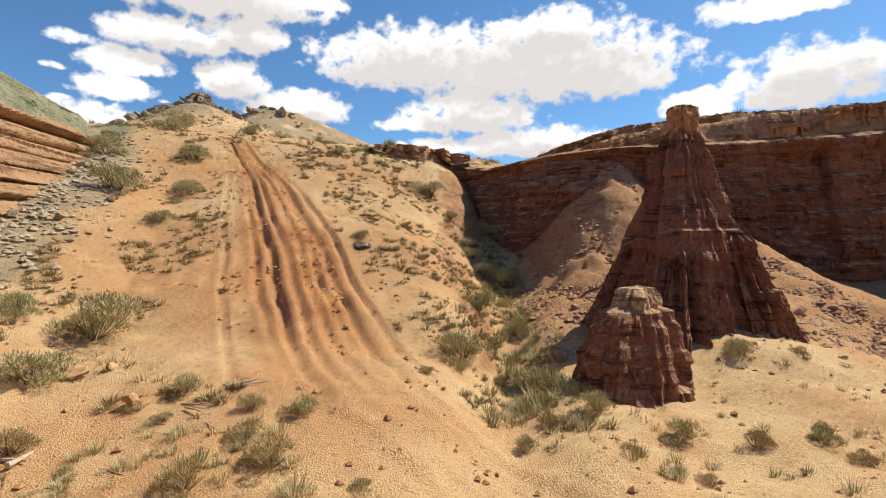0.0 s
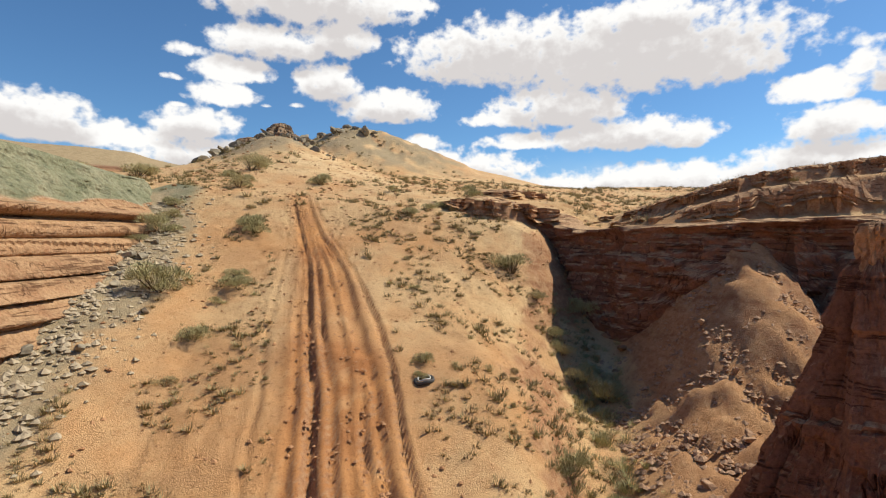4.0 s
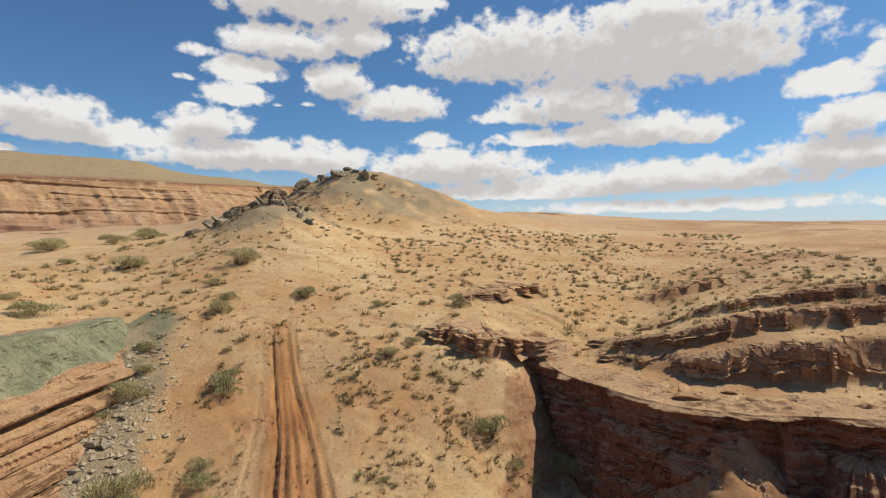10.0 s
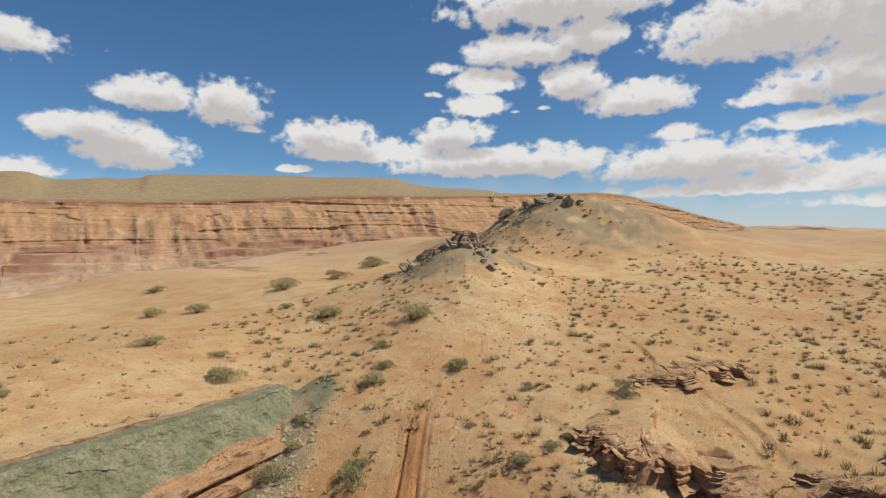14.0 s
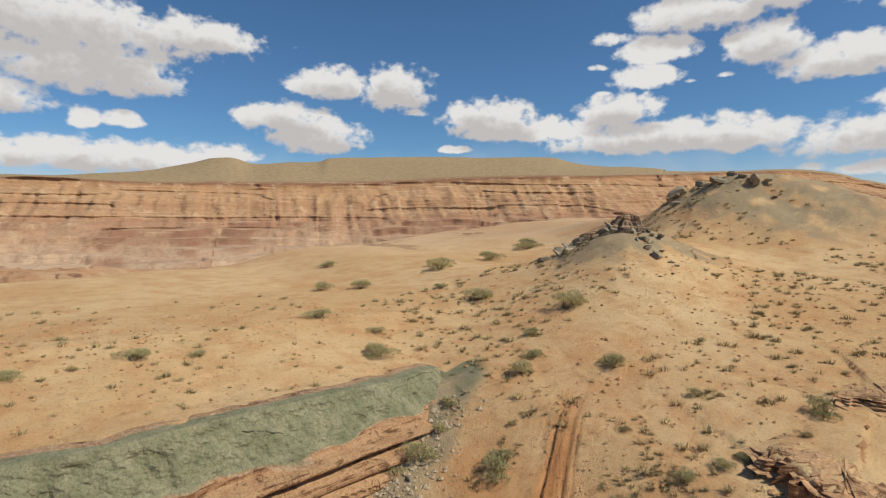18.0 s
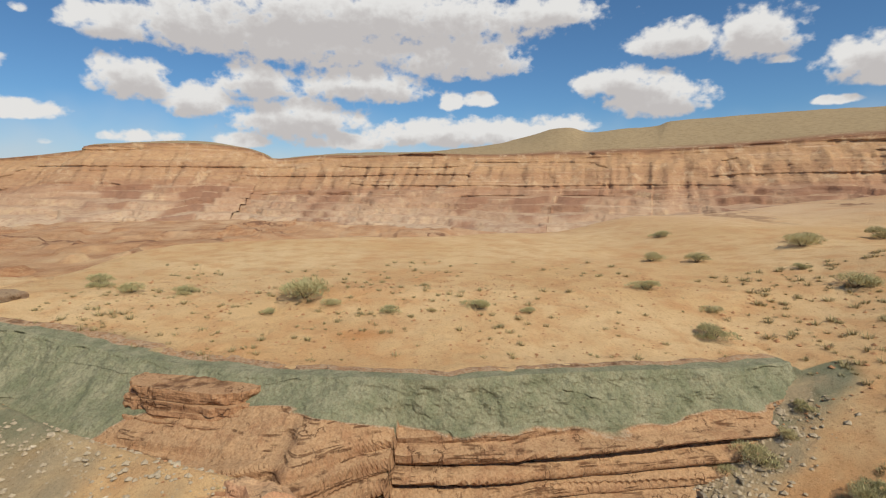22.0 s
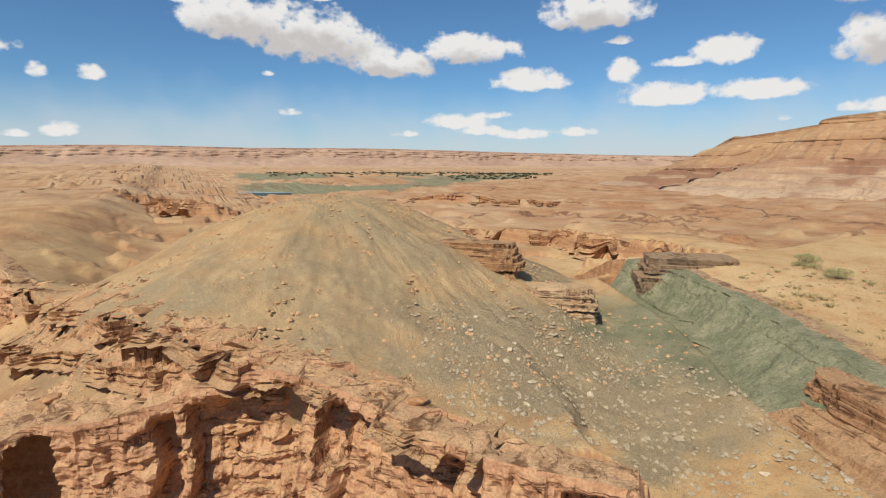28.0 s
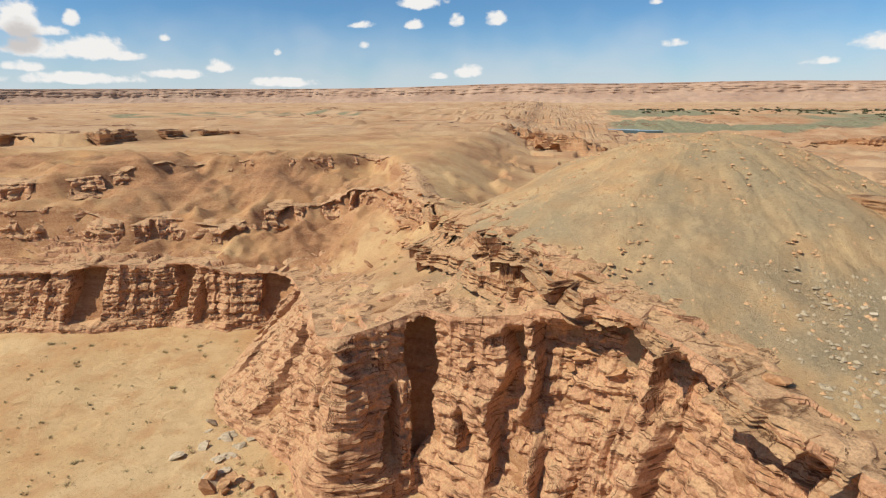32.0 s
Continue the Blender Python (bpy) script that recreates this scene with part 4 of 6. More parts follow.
def skin(name, line, rise, seed, label, step=0.16, flute=0.45, ledges=0.35, out=0.0, material=None, row=0.16, lo_fn=None, hi_fn=None, span_s=None, lip=0.8, bed=0.55, clay=0.0, alcove=0.0, columns=0.0, deep=0.5, chip=1.0, saw=0.0):
    """A bedded rock face along a rim: rows from the rim down to its foot, pushed in and out by beds and by upright flutes."""
    c = curve_of(line, step)
    s = np.r_[0, np.cumsum(np.linalg.norm(np.diff(c[:, :2], axis=0), axis=1))]
    if span_s:
        keep = (s >= span_s[0]) & (s <= span_s[1])
        c, s = c[keep], s[keep]
    k = max(3, int(1.2 / step))
    pad = np.pad(c[:, :2], ((k, k), (0, 0)), mode="edge")
    tan = pad[2 * k:] - pad[:-2 * k]
    tan /= np.linalg.norm(tan, axis=1)[:, None] + 1e-9
    nor = np.stack([tan[:, 1], -tan[:, 0]], 1)          # towards the hollow
    w = c[:, 2]
    top = (hi_fn or high)(c[:, 0], c[:, 1]) + 0.05
    fx, fy = c[:, 0] + nor[:, 0] * (w + 0.3), c[:, 1] + nor[:, 1] * (w + 0.3)
    foot = (lo_fn or low)(fx, fy) - 0.5
    rows = max(8, int(np.percentile(top - foot, 90) / row))
    v = np.linspace(0, 1, rows)[:, None]
    z = top + (foot - top) * v
    reach = w * (1 - (1 - v) ** (1 / 1.25)) + out
    S, V = np.broadcast_to(s, z.shape), np.broadcast_to(v, z.shape)
    zz = z + 0.35 * value(S / 7, V * 0, seed)
    beds = fbm(zz / bed, S / 9.0, 1.0, 4, seed + 3, 0.65) + 0.6 * np.sign(value(zz / (bed * 1.7), S / 14.0, seed + 5))
    wob = S + 0.35 * value(zz / 1.8, S / 2, seed + 6)
    fl = ridged(wob, zz * 0.10, 2.6, 4, seed + 7)
    niche = ss(value(wob / 1.9, zz * 0.06, seed + 8) + 0.35 * value(wob / 0.7, zz * 0.1, seed + 10), 0.04, 0.18) * ss(V, 0.03, 0.12) * (1 - ss(V + 0.12 * value(S / 1.3, 0 * S, seed + 12), 0.62, 0.82))
    blocks = fbm(S, zz, 0.8, 3, seed + 9)
    col = np.floor(wob / 0.55 + 0.5 * value(wob / 3, 0 * S, seed + 18))
    blocks = blocks + columns * (_hash(col, 0 * col, seed + 19) - 0.5) * (1 - ss(V, 0.55, 0.8))
    cx = np.round(S / 0.55 + 0.4 * value(zz / 0.9, S, seed + 14)) + 31 * np.round(zz / 0.42)
    blocks = blocks + 1.3 * (_hash(cx, np.round(zz / 0.42), seed) - 0.5)
    # beds that jut out over the ones below
    lay = zz / (bed * 1.25) + 0.3 * value(S / 15.0, zz / 6, seed + 20)
    jut = (1 - (lay - np.floor(lay))) ** 1.5 * ss(lay - np.floor(lay), 0.0, 0.38) * (0.35 + 0.9 * np.clip(value(S / 6.0, np.floor(lay) * 3.7, seed + 21) + 0.3, 0, 1))
    edge = ss(V, 0.0, 0.06) * (1 - 0.8 * ss(V, 0.8, 1.0))
    soft = 1 - 0.72 * np.clip(clay, 0, 1) * (1 - ss(top - z, 0.68 * clay - 0.2, 0.68 * clay + 0.2)) if clay else 1.0
    crumble = (1 - soft) * (0.22 * fbm(S, zz, 0.9, 5, seed + 22, 0.65) + 0.14 * ridged(wob + 0.5 * zz, zz * 0.8, 1.2, 3, seed + 23)) if clay else 0.0
    if clay:
        # treads and risers of the thin beds under the clay
        tread = 0.55
        q = zz / tread + 0.5 * value(S / 11.0, zz / 5, seed + 26)
        part_q = q - np.floor(q)
        z = z + tread * (ss(part_q, 0.50, 0.92) - part_q) * ss(soft, 0.5, 1.0) * ss(V, 0.02, 0.08) * (0.55 + 0.45 * value(S / 7.0, np.floor(q) * 1.7, seed + 27))
    push = (crumble + ledges * 0.5 * beds * soft * (1 + 0.9 * (1 - ss(V, 0.18, 0.34))) + saw * jut * soft ** 3 + flute * fl - alcove * (0.35 + 0.65 * ss(c[:, 0], 5, 10)) * niche + chip * (0.22 * blocks + 0.16 * fbm(S, zz * 1.6, 0.35, 2, seed + 16)) * soft) * edge + lip * 0.25 * (1 - ss(V, 0.02, 0.08))
    X = c[:, 0] + nor[:, 0] * (reach + push)
    Y = c[:, 1] + nor[:, 1] * (reach + push)
    # the top runs back over the bench as a thin broken cap
    bx, by = [], []
    bz = []
    back_rows = 24 if deep > 2 else 9
    for b in np.linspace(-1.4 - deep, -0.25, back_rows):
        dz = 0.04 - 0.2 * ss(-b, 0.8 + 0.7 * deep, 1.4 + deep)
        b = b * min(1.0, lip + deep) * (0.32 + 0.68 * ss(c[:, 0], 0, 4.5) if deep > 2 else 1.0) + 0.25 * fbm(c[:, 0], c[:, 1], 1.8, 3, seed + 11)
        bx.append(c[:, 0] + nor[:, 0] * b), by.append(c[:, 1] + nor[:, 1] * b)
        hz = (hi_fn or high)(bx[-1], by[-1])
        if deep > 2:
            q = hz / 0.42 + 0.9 * fbm(bx[-1], by[-1], 2.6, 3, seed + 24)
            hz = hz + 0.42 * (np.floor(q) + ss(q - np.floor(q), 0.72, 0.98) - q) + 0.12
        bz.append(hz + dz + (0.03 if clay else 0.06) * fbm(bx[-1], by[-1], 0.7, 3, seed + 13))
    X, Y, Z = np.vstack([bx, X]), np.vstack([by, Y]), np.vstack([bz, z + 0 * S])
    zone = np.zeros(X.shape + (4,))
    if clay:
        fall = np.vstack([np.zeros((back_rows, len(s))), (top - z) + 0 * S])
        thick = 0.68 * clay * (1 + 0.25 * fbm(s, 0 * s, 5, 3, seed + 15)) * np.interp(c[:, 1], [-17, -4, -1.5, 0.5, 3, 8, 12, 24, 27], [1.6, 2.2, 1.6, 0.7, 0.35, 0.6, 1.0, 1.0, 0.6])
        zone[..., 1] = 1 - ss(fall + 0.25 * fbm(X, Z, 1.2, 3, seed + 17), thick * 0.85, thick * 1.1)
        zone[:back_rows - 2, :, 1] = 0.35
    me = grid_mesh(name, X, Y, Z, zone, material or M_ROCK, False)
    return tagged(new(name, me), label, "cliff", kind="structure")


skin("cliff_west", WEST_RIM, 0, 100, "green-grey clay and layered red sandstone cliff face", step=0.13, row=0.075, flute=0.10, ledges=0.2, bed=0.5, saw=1.1, clay=2.6, lip=0.4, chip=0.09, material=M_ROCK_TAN,
     lo_fn=lambda x, y: np.where(y > 9, low(x, y), np.minimum(high(x, y), 9.5)))
skin("cliff_south", SOUTH_RIM, 0, 120, "fluted red sandstone cliff with broken ledges", step=0.085, row=0.085, flute=0.42, alcove=3.4, ledges=0.17, saw=0.3, chip=0.6, out=0.45, columns=2.3, deep=2.4, material=M_ROCK_RUST)
skin("cliff_east", EAST_RIM, 0, 140, "shaded dark red sandstone cliff under a flat rim", material=M_ROCK_DARK_SHADED, step=0.12, row=0.11, flute=0.65, ledges=0.16, alcove=0.5, columns=0.9, deep=0.7, out=0.45, saw=0.06, chip=0.6)
skin("cliff_scarp", [(p[0], p[1], 0.5 * p[2]) for p in UPPER_SCARP[::2]], 0, 160, "eroded red sandstone scarp above a pale shelf", flute=0.6, alcove=1.1, saw=0.35, columns=1.5, material=M_ROCK_RUST,
     lo_fn=lambda x, y: high(x, y))
skin("cliff_tier", [(p[0], p[1], 0.5 * p[2]) for p in MID_SCARP[::2]], 0, 180, "domed red sandstone tier above the wash", flute=0.7, alcove=1.1, saw=0.35, out=0.3, columns=1.5, material=M_ROCK_RUST,
     lo_fn=lambda x, y: high(x, y))


def ledge(line, seed, scale=1.0):
    """The broken edge of a thin hard bed, jutting over the ground below it."""
    c = curve_of(line, 0.09 * scale)
    tan = np.gradient(c[:, :2], axis=0)
    k = np.ones(15) / 15
    tan = np.stack([np.convolve(np.pad(tan[:, j], 7, mode="edge"), k, "valid") for j in (0, 1)], 1)
    tan /= np.linalg.norm(tan, axis=1)[:, None] + 1e-9
    nor = np.stack([tan[:, 1], -tan[:, 0]], 1)
    s = np.arange(len(c)) * 0.09
    k = scale
    jag = 0.34 * fbm(s, 0 * s, 1.5, 4, seed) + 0.34 * np.sign(value(s / 0.8, 0 * s, seed + 2)) * np.abs(value(s / 2.3, 0 * s, seed + 3))
    gap = ss(value(s / 1.1, 0 * s, seed + 5) + 0.5 * value(s / 3.1, 0 * s, seed + 7), -0.55, -0.35)
    jag = jag + 0.35 * np.round(1.6 * value(s / 1.2, 0 * s, seed + 9)) - 0.9 * (1 - gap)
    up = c[:, 2] * (0.75 + 0.6 * value(s / 3.0, 0 * s, seed + 4)) * (0.25 + 0.75 * gap)
    base = high(c[:, 0] - 0.5 * k * nor[:, 0], c[:, 1] - 0.5 * k * nor[:, 1])
    rows = []
    for out, fall in ((-1.6, 0.0), (-0.9, -0.06), (-0.2, -0.09), (0.12, -0.05), (0.2, 0.05), (0.16, 0.16), (-0.05, 0.2), (0.0, 0.32), (0.24, 0.4), (0.26, 0.55), (0.05, 0.6), (0.1, 0.78), (0.3, 0.86), (0.34, 1.05), (0.2, 1.2), (0.7, 1.5)):
        wob = 0.10 * fbm(s, 0 * s + fall * 5, 0.4, 3, seed + 6)
        o = (out + jag + wob) * k
        zz = base - fall * up if fall > 0 else high(c[:, 0] + o * nor[:, 0], c[:, 1] + o * nor[:, 1]) - fall * 1.2 * ss(c[:, 2], 0.1, 0.4)
        rows.append((c[:, 0] + o * nor[:, 0], c[:, 1] + o * nor[:, 1], zz + 0.04 * fbm(s, 0 * s + out, 0.6, 2, seed + 8)))
    X, Y, Z = (np.array([r[k] for r in rows]) for k in range(3))
    me = grid_mesh("rock_ledge", X, Y, Z, np.zeros(X.shape + (4,)), M_ROCK, False)
    return tagged(new("rock_ledge", me), "thin broken red-brown sandstone ledge along the slope", "ledge", "thin ledges", kind="structure")


for n, p in enumerate(LEDGES):
    ledge(p, 240 + 11 * n, 3.0 if np.abs(p[:, :2]).max() > 60 else 0.5 if n < 4 else 1.0)


def far_wall(name, pts, seed, label, step, rows, material, flute, ledges, tread=2.2):
    """A far cliff: rows of (x, y, foot, rim, width); fluted scree under a dark cap, sloping back on top."""
    c = curve_of(pts, step)
    s = np.r_[0, np.cumsum(np.linalg.norm(np.diff(c[:, :2], axis=0), axis=1))]
    tan = np.gradient(c[:, :2], axis=0)
    tan /= np.linalg.norm(tan, axis=1)[:, None]
    nor = np.stack([-tan[:, 1], tan[:, 0]], 1)
    v = np.linspace(0, 1, rows)[:, None]
    prof = np.interp(v, [0, 0.06, 0.42, 0.5, 1], [0, 0.015, 0.20, 0.25, 1.0])
    hgt = np.interp(v, [0, 0.06, 0.42, 0.5, 1], [0, 0.07, 0.42, 0.45, 1.0])
    S = np.broadcast_to(s, (rows, len(s)))
    z = c[:, 3] + (c[:, 2] - c[:, 3]) * hgt
    # the lower slopes fall in broken steps
    q = z / tread + 0.8 * fbm(S, v * c[:, 4], 34, 3, seed + 21)
    stepped = tread * (np.floor(q) + ss(q - np.floor(q), 0.72, 0.95)) - tread * (q - z / tread)
    low_v = ss(v, 0.40, 0.50)
    z = z * (1 - low_v) + stepped * low_v
    fl = ridged(S, z * 0.3, 17, 4, seed) * ss(v, 0.05, 0.2) + 0.55 * ridged(S, z * 0.5, 6, 3, seed + 3) + 0.3 * ridged(S, z * 0.3, 2.6, 2, seed + 4)
    fl = fl * (1 - 0.55 * low_v)
    beds = np.sign(value(z / 2.4, S / 60, seed + 5)) + fbm(z / 1.1, S / 20, 1.0, 3, seed + 7)
    reach = prof * c[:, 4] + flute * fl * ss(v, 0.02, 0.12) + ledges * beds + 1.3 * ledges * fbm(S, 0 * S, 7, 3, seed + 9) * (1 - ss(v, 0.04, 0.1))
    bend = 8 * fbm(S, 0 * S, 90, 3, seed + 11)
    X, Y = c[:, 0] + nor[:, 0] * (reach + bend), c[:, 1] + nor[:, 1] * (reach + bend)
    bx, by, bz = [], [], []
    for back, up in ((-175, 8.6), (-150, 9.6), (-130, 9.7), (-110, 9.0), (-90, 7.8), (-70, 6.0), (-50, 4.0), (-35, 2.6), (-18, 1.2), (-4, 0.2)):
        out = c[:, :2] / np.linalg.norm(c[:, :2], axis=1)[:, None]
        bx.append(c[:, 0] + nor[:, 0] * bend[0] - out[:, 0] * back), by.append(c[:, 1] + nor[:, 1] * bend[0] - out[:, 1] * back)
        bz.append(c[:, 3] + up * c[:, 5] + (1.2 * fbm(bx[-1], by[-1], 60, 3, seed + 13) + 0.35 * c[:, 5] * ridged(bx[-1], by[-1], 45, 3, seed + 19)) * min(1, -back / 60))
    zone = np.zeros((rows + 10, len(s), 4))
    zone[10:, :, 0] = np.interp(hgt, [0, 0.42, 1.0], [0.0, 0.68, 0.93]) + 0.012 * fbm(S, z, 8, 3, seed + 17)
    zone[:9, :, 1] = 1
    zone[10:, :, 2] = low_v * ss(q - np.floor(q), 0.64, 0.74) * ss(fbm(S, z, 22, 3, seed + 23), -0.35, 0.25)
    me = grid_mesh(name, np.vstack([bx, X]), np.vstack([by, Y]), np.vstack([bz, z]), zone, material)
    return tagged(new(name, me), label, "mesa", kind="structure")


def polar(az, r):
    return -r * math.sin(radians(az)), r * math.cos(radians(az))


# Azimuth, distance, and the rise in degrees of the cliff's rim and of the scrub-covered top behind it.
MESA_NORTH = ((4, 620, 0.5, 0.5), (10, 540, 2.6, 2.7), (16, 460, 4.4, 4.5), (22, 400, 4.75, 4.9), (27, 365, 4.75, 4.9), (28.8, 352, 4.75, 5.0), (29.6, 350, 4.75, 5.25), (34, 325, 4.75, 5.6), (38, 314, 4.75, 6.1), (40.3, 309, 4.75, 6.65), (44, 304, 4.7, 7.05), (48.7, 300, 4.6, 6.95), (54, 294, 4.35, 6.8), (62.6, 290, 4.0, 6.7), (64.4, 290, 3.95, 6.3), (68, 290, 3.9, 6.1))
MESA_WEST = ((71, 290, 3.8, 5.9), (73.2, 291, 3.75, 6.35), (77.6, 292, 3.6, 5.15), (82, 296, 3.6, 4.4), (87, 302, 3.75, 3.95), (92, 308, 3.5, 3.75), (97.5, 315, 3.5, 3.55), (102.1, 322, 3.05, 3.1), (103.6, 324, 3.6, 3.65), (105.6, 327, 4.1, 4.15), (110.3, 335, 4.35, 4.4), (117.6, 348, 3.85, 3.9), (118.7, 352, 3.3, 3.35), (124, 372, 2.5, 2.52), (125.6, 385, 2.25, 2.3), (128.2, 430, 0.5, 0.5), (130, 560, 0.1, 0.1))


def mesa_row(az, r, rim, sky):
    x, y = polar(az, r)
    top = 18.1 + r * math.tan(radians(rim))
    return x + 3.9, y + 9.9, -8.0 if az > 20 else -2.0, top, 150, (18.1 + (r + 120) * math.tan(radians(sky)) - top) / 9.6


far_wall("mesa", [mesa_row(*p) for p in MESA_NORTH + MESA_WEST], 200, "long banded red mesa with a dark cap and scree slopes", 1.1, 150, M_MESA, 4.6, 0.6, 3.0)
RIMS = [(*polar(a, r), 0.0, t, 160, 0.3) for a, r, t in ((118, 3600, 60), (132, 3100, 62), (146, 2900, 78), (160, 2700, 92), (172, 2700, 92), (184, 2800, 100), (196, 3000, 90), (206, 3300, 92), (216, 3500, 96), (232, 3700, 92), (250, 3800, 80))]
far_wall("far_mesa", RIMS, 220, "distant hazy red mesa line along the horizon", 14.0, 40, M_FAR, 14, 2.0, 14.0)

# ---- outcrops, boulders ----
def rock_mass(name, foot, tip, z0, z1, rx, ry, turn, seed, label, bulge=1.0, rows=70, cols=160, tipsize=0.12, ledges=0.16, flute=0.3, material=None, square=1.0):
    """A tapered tower of bedded rock: rings from below the ground to its crest."""
    v = np.linspace(0, 1, rows)[:, None]
    a = np.linspace(0, 2 * np.pi, cols)[None]
    z = z0 - 0.6 + (z1 - z0 + 0.6) * v
    size = (1 - (1 - tipsize) * v ** bulge) * (1 - ss(v, 0.93, 1.0) * 0.75)
    beds = fbm(z / 0.5 + 0.25 * np.cos(a), 0 * z + np.sin(a), 1.0, 4, seed, 0.65) + 0.7 * np.sign(value(z / 0.8, np.cos(a) * 0.6, seed + 2))
    fl = ridged(3.2 * np.cos(a) + 0.1 * z, 3.2 * np.sin(a), 1.3, 4, seed + 4)
    grit = fbm(4 * np.cos(a) + z, 4 * np.sin(a) - z, 0.7, 3, seed + 6)
    off = (ledges * beds + flute * fl + 0.10 * grit) * (0.35 + 0.65 * size)
    ca, sa = np.sign(np.cos(a)) * np.abs(np.cos(a)) ** square, np.sign(np.sin(a)) * np.abs(np.sin(a)) ** square
    u, w = ca * (rx * size + off), sa * (ry * size + off)
    c, s = math.cos(turn), math.sin(turn)
    X = foot[0] + (tip[0] - foot[0]) * v + c * u - s * w
    Y = foot[1] + (tip[1] - foot[1]) * v + s * u + c * w
    X[:, -1], Y[:, -1] = X[:, 0], Y[:, 0]
    z = z + 0 * a
    z[:, -1] = z[:, 0]
    X, Y = np.vstack([X, np.full((1, cols), X[-1].mean())]), np.vstack([Y, np.full((1, cols), Y[-1].mean())])
    z = np.vstack([z, np.full((1, cols), z1 + 0.03)])
    me = grid_mesh(name, X, Y, z, np.zeros(X.shape + (4,)), material or M_ROCK, False)
    return tagged(new(name, me), label, "rock")


def chipped(seed, flat=1.0, cuts=15, fine=2):
    """A broken stone: a ball hewn by planes."""
    rng = random.Random(seed)
    bm = bmesh.new()
    bmesh.ops.create_icosphere(bm, subdivisions=fine, radius=1.0)
    for _ in range(cuts):
        n = Vector((rng.gauss(0, 1), rng.gauss(0, 1), rng.gauss(0, 1))).normalized()
        d = rng.uniform(0.32, 0.72)
        for v in bm.verts:
            k = v.co.dot(n) - d
            if k > 0:
                v.co -= n * k
    for v in bm.verts:
        v.co = Vector((v.co.x * 1.15, v.co.y * 0.9, v.co.z * flat)) * 0.62
        v.co += Vector((rng.uniform(-1, 1), rng.uniform(-1, 1), rng.uniform(-1, 1))) * 0.015
    bmesh.ops.dissolve_limit(bm, angle_limit=radians(6), verts=bm.verts, edges=bm.edges)
    me = bpy.data.meshes.new("stone")
    bm.to_mesh(me)
    bm.free()
    return me


def stone_material(name, a, b, dark):
    m, nt, bs = nodes_of(name)
    pos = add(nt, "NewGeometry").outputs["Position"]
    rnd = nt.nodes.new("ShaderNodeObjectInfo").outputs["Random"]
    c = blend(nt, rnd, a, b)
    fine = grain(nt, pos, 7.0, 6.0, 0.65)
    c = blend(nt, span(nt, fine, 0.40, 0.72, 0.0, 0.7), c, dark)
    lay = grain(nt, pos, 3.0, 3.0, 0.6, (0.25, 0.25, 5.0))
    c = blend(nt, span(nt, lay, 0.5, 0.7, 0.0, 0.5), c, dark)
    nt.links.new(c, bs.inputs["Base Color"])
    bs.inputs["Roughness"].default_value, bs.inputs["Specular IOR Level"].default_value = 0.92, 0.2
    bump = add(nt, "Bump", Strength=0.7, Distance=0.05, Height=fine)
    nt.links.new(bump.outputs[0], bs.inputs["Normal"])
    return m


M_STONE_RED = stone_material("red_stone", (0.42, 0.22, 0.11), (0.60, 0.38, 0.21), (0.26, 0.125, 0.06))
M_STONE_DARK = stone_material("dark_red_stone", (0.33, 0.195, 0.115), (0.52, 0.34, 0.22), (0.18, 0.095, 0.055))
M_STONE_GREY = stone_material("grey_stone", (0.24, 0.205, 0.15), (0.40, 0.34, 0.245), (0.13, 0.11, 0.085))
M_STONE_PALE = stone_material("pale_stone", (0.42, 0.34, 0.235), (0.64, 0.53, 0.39), (0.28, 0.22, 0.15))


def stone_set(material, seeds, flat):
    out = []
    for k in seeds:
        me = chipped(k, flat)
        me.materials.append(material)
        out.append(me)
    return out


BOULDERS_RED, SLABS_RED = stone_set(M_STONE_RED, range(300, 308), 0.75), stone_set(M_STONE_RED, range(310, 318), 0.32)
BOULDERS_DARK = stone_set(M_STONE_DARK, range(340, 346), 0.6)
BOULDERS_GREY, SLABS_PALE = stone_set(M_STONE_GREY, range(320, 328), 0.7), stone_set(M_STONE_PALE, range(330, 338), 0.35)
rnd = random.Random(5)


def at_ground(x, y):
    return float(surface(np.array([x]), np.array([y]))[0])


def put_stones(name, spots, meshes, label, group, tip=0.25, sink=0.25, along=None):
    """Stones at rows of (x, y, size), each turned its own way and partly sunk."""
    if not spots:
        return
    xy = np.array([(p[0], p[1]) for p in spots])
    zs = surface(xy[:, 0], xy[:, 1])
    for (x, y, size), z in zip(spots, zs):
        ob = new(name, rnd.choice(meshes))
        spin = rnd.uniform(0, 360) if along is None else along + rnd.uniform(-25, 25)
        low_z = min(v.co.z for v in ob.data.vertices)
        ob.matrix_world = pose(x, y, z - size * low_z - size * sink * 0.4, math.degrees(rnd.gauss(0, tip)), math.degrees(rnd.gauss(0, tip)), spin) @ Matrix.Diagonal((size * rnd.uniform(0.8, 1.35), size * rnd.uniform(0.8, 1.1), size * rnd.uniform(0.8, 1.1), 1))
        tagged(ob, label, "rock", group)


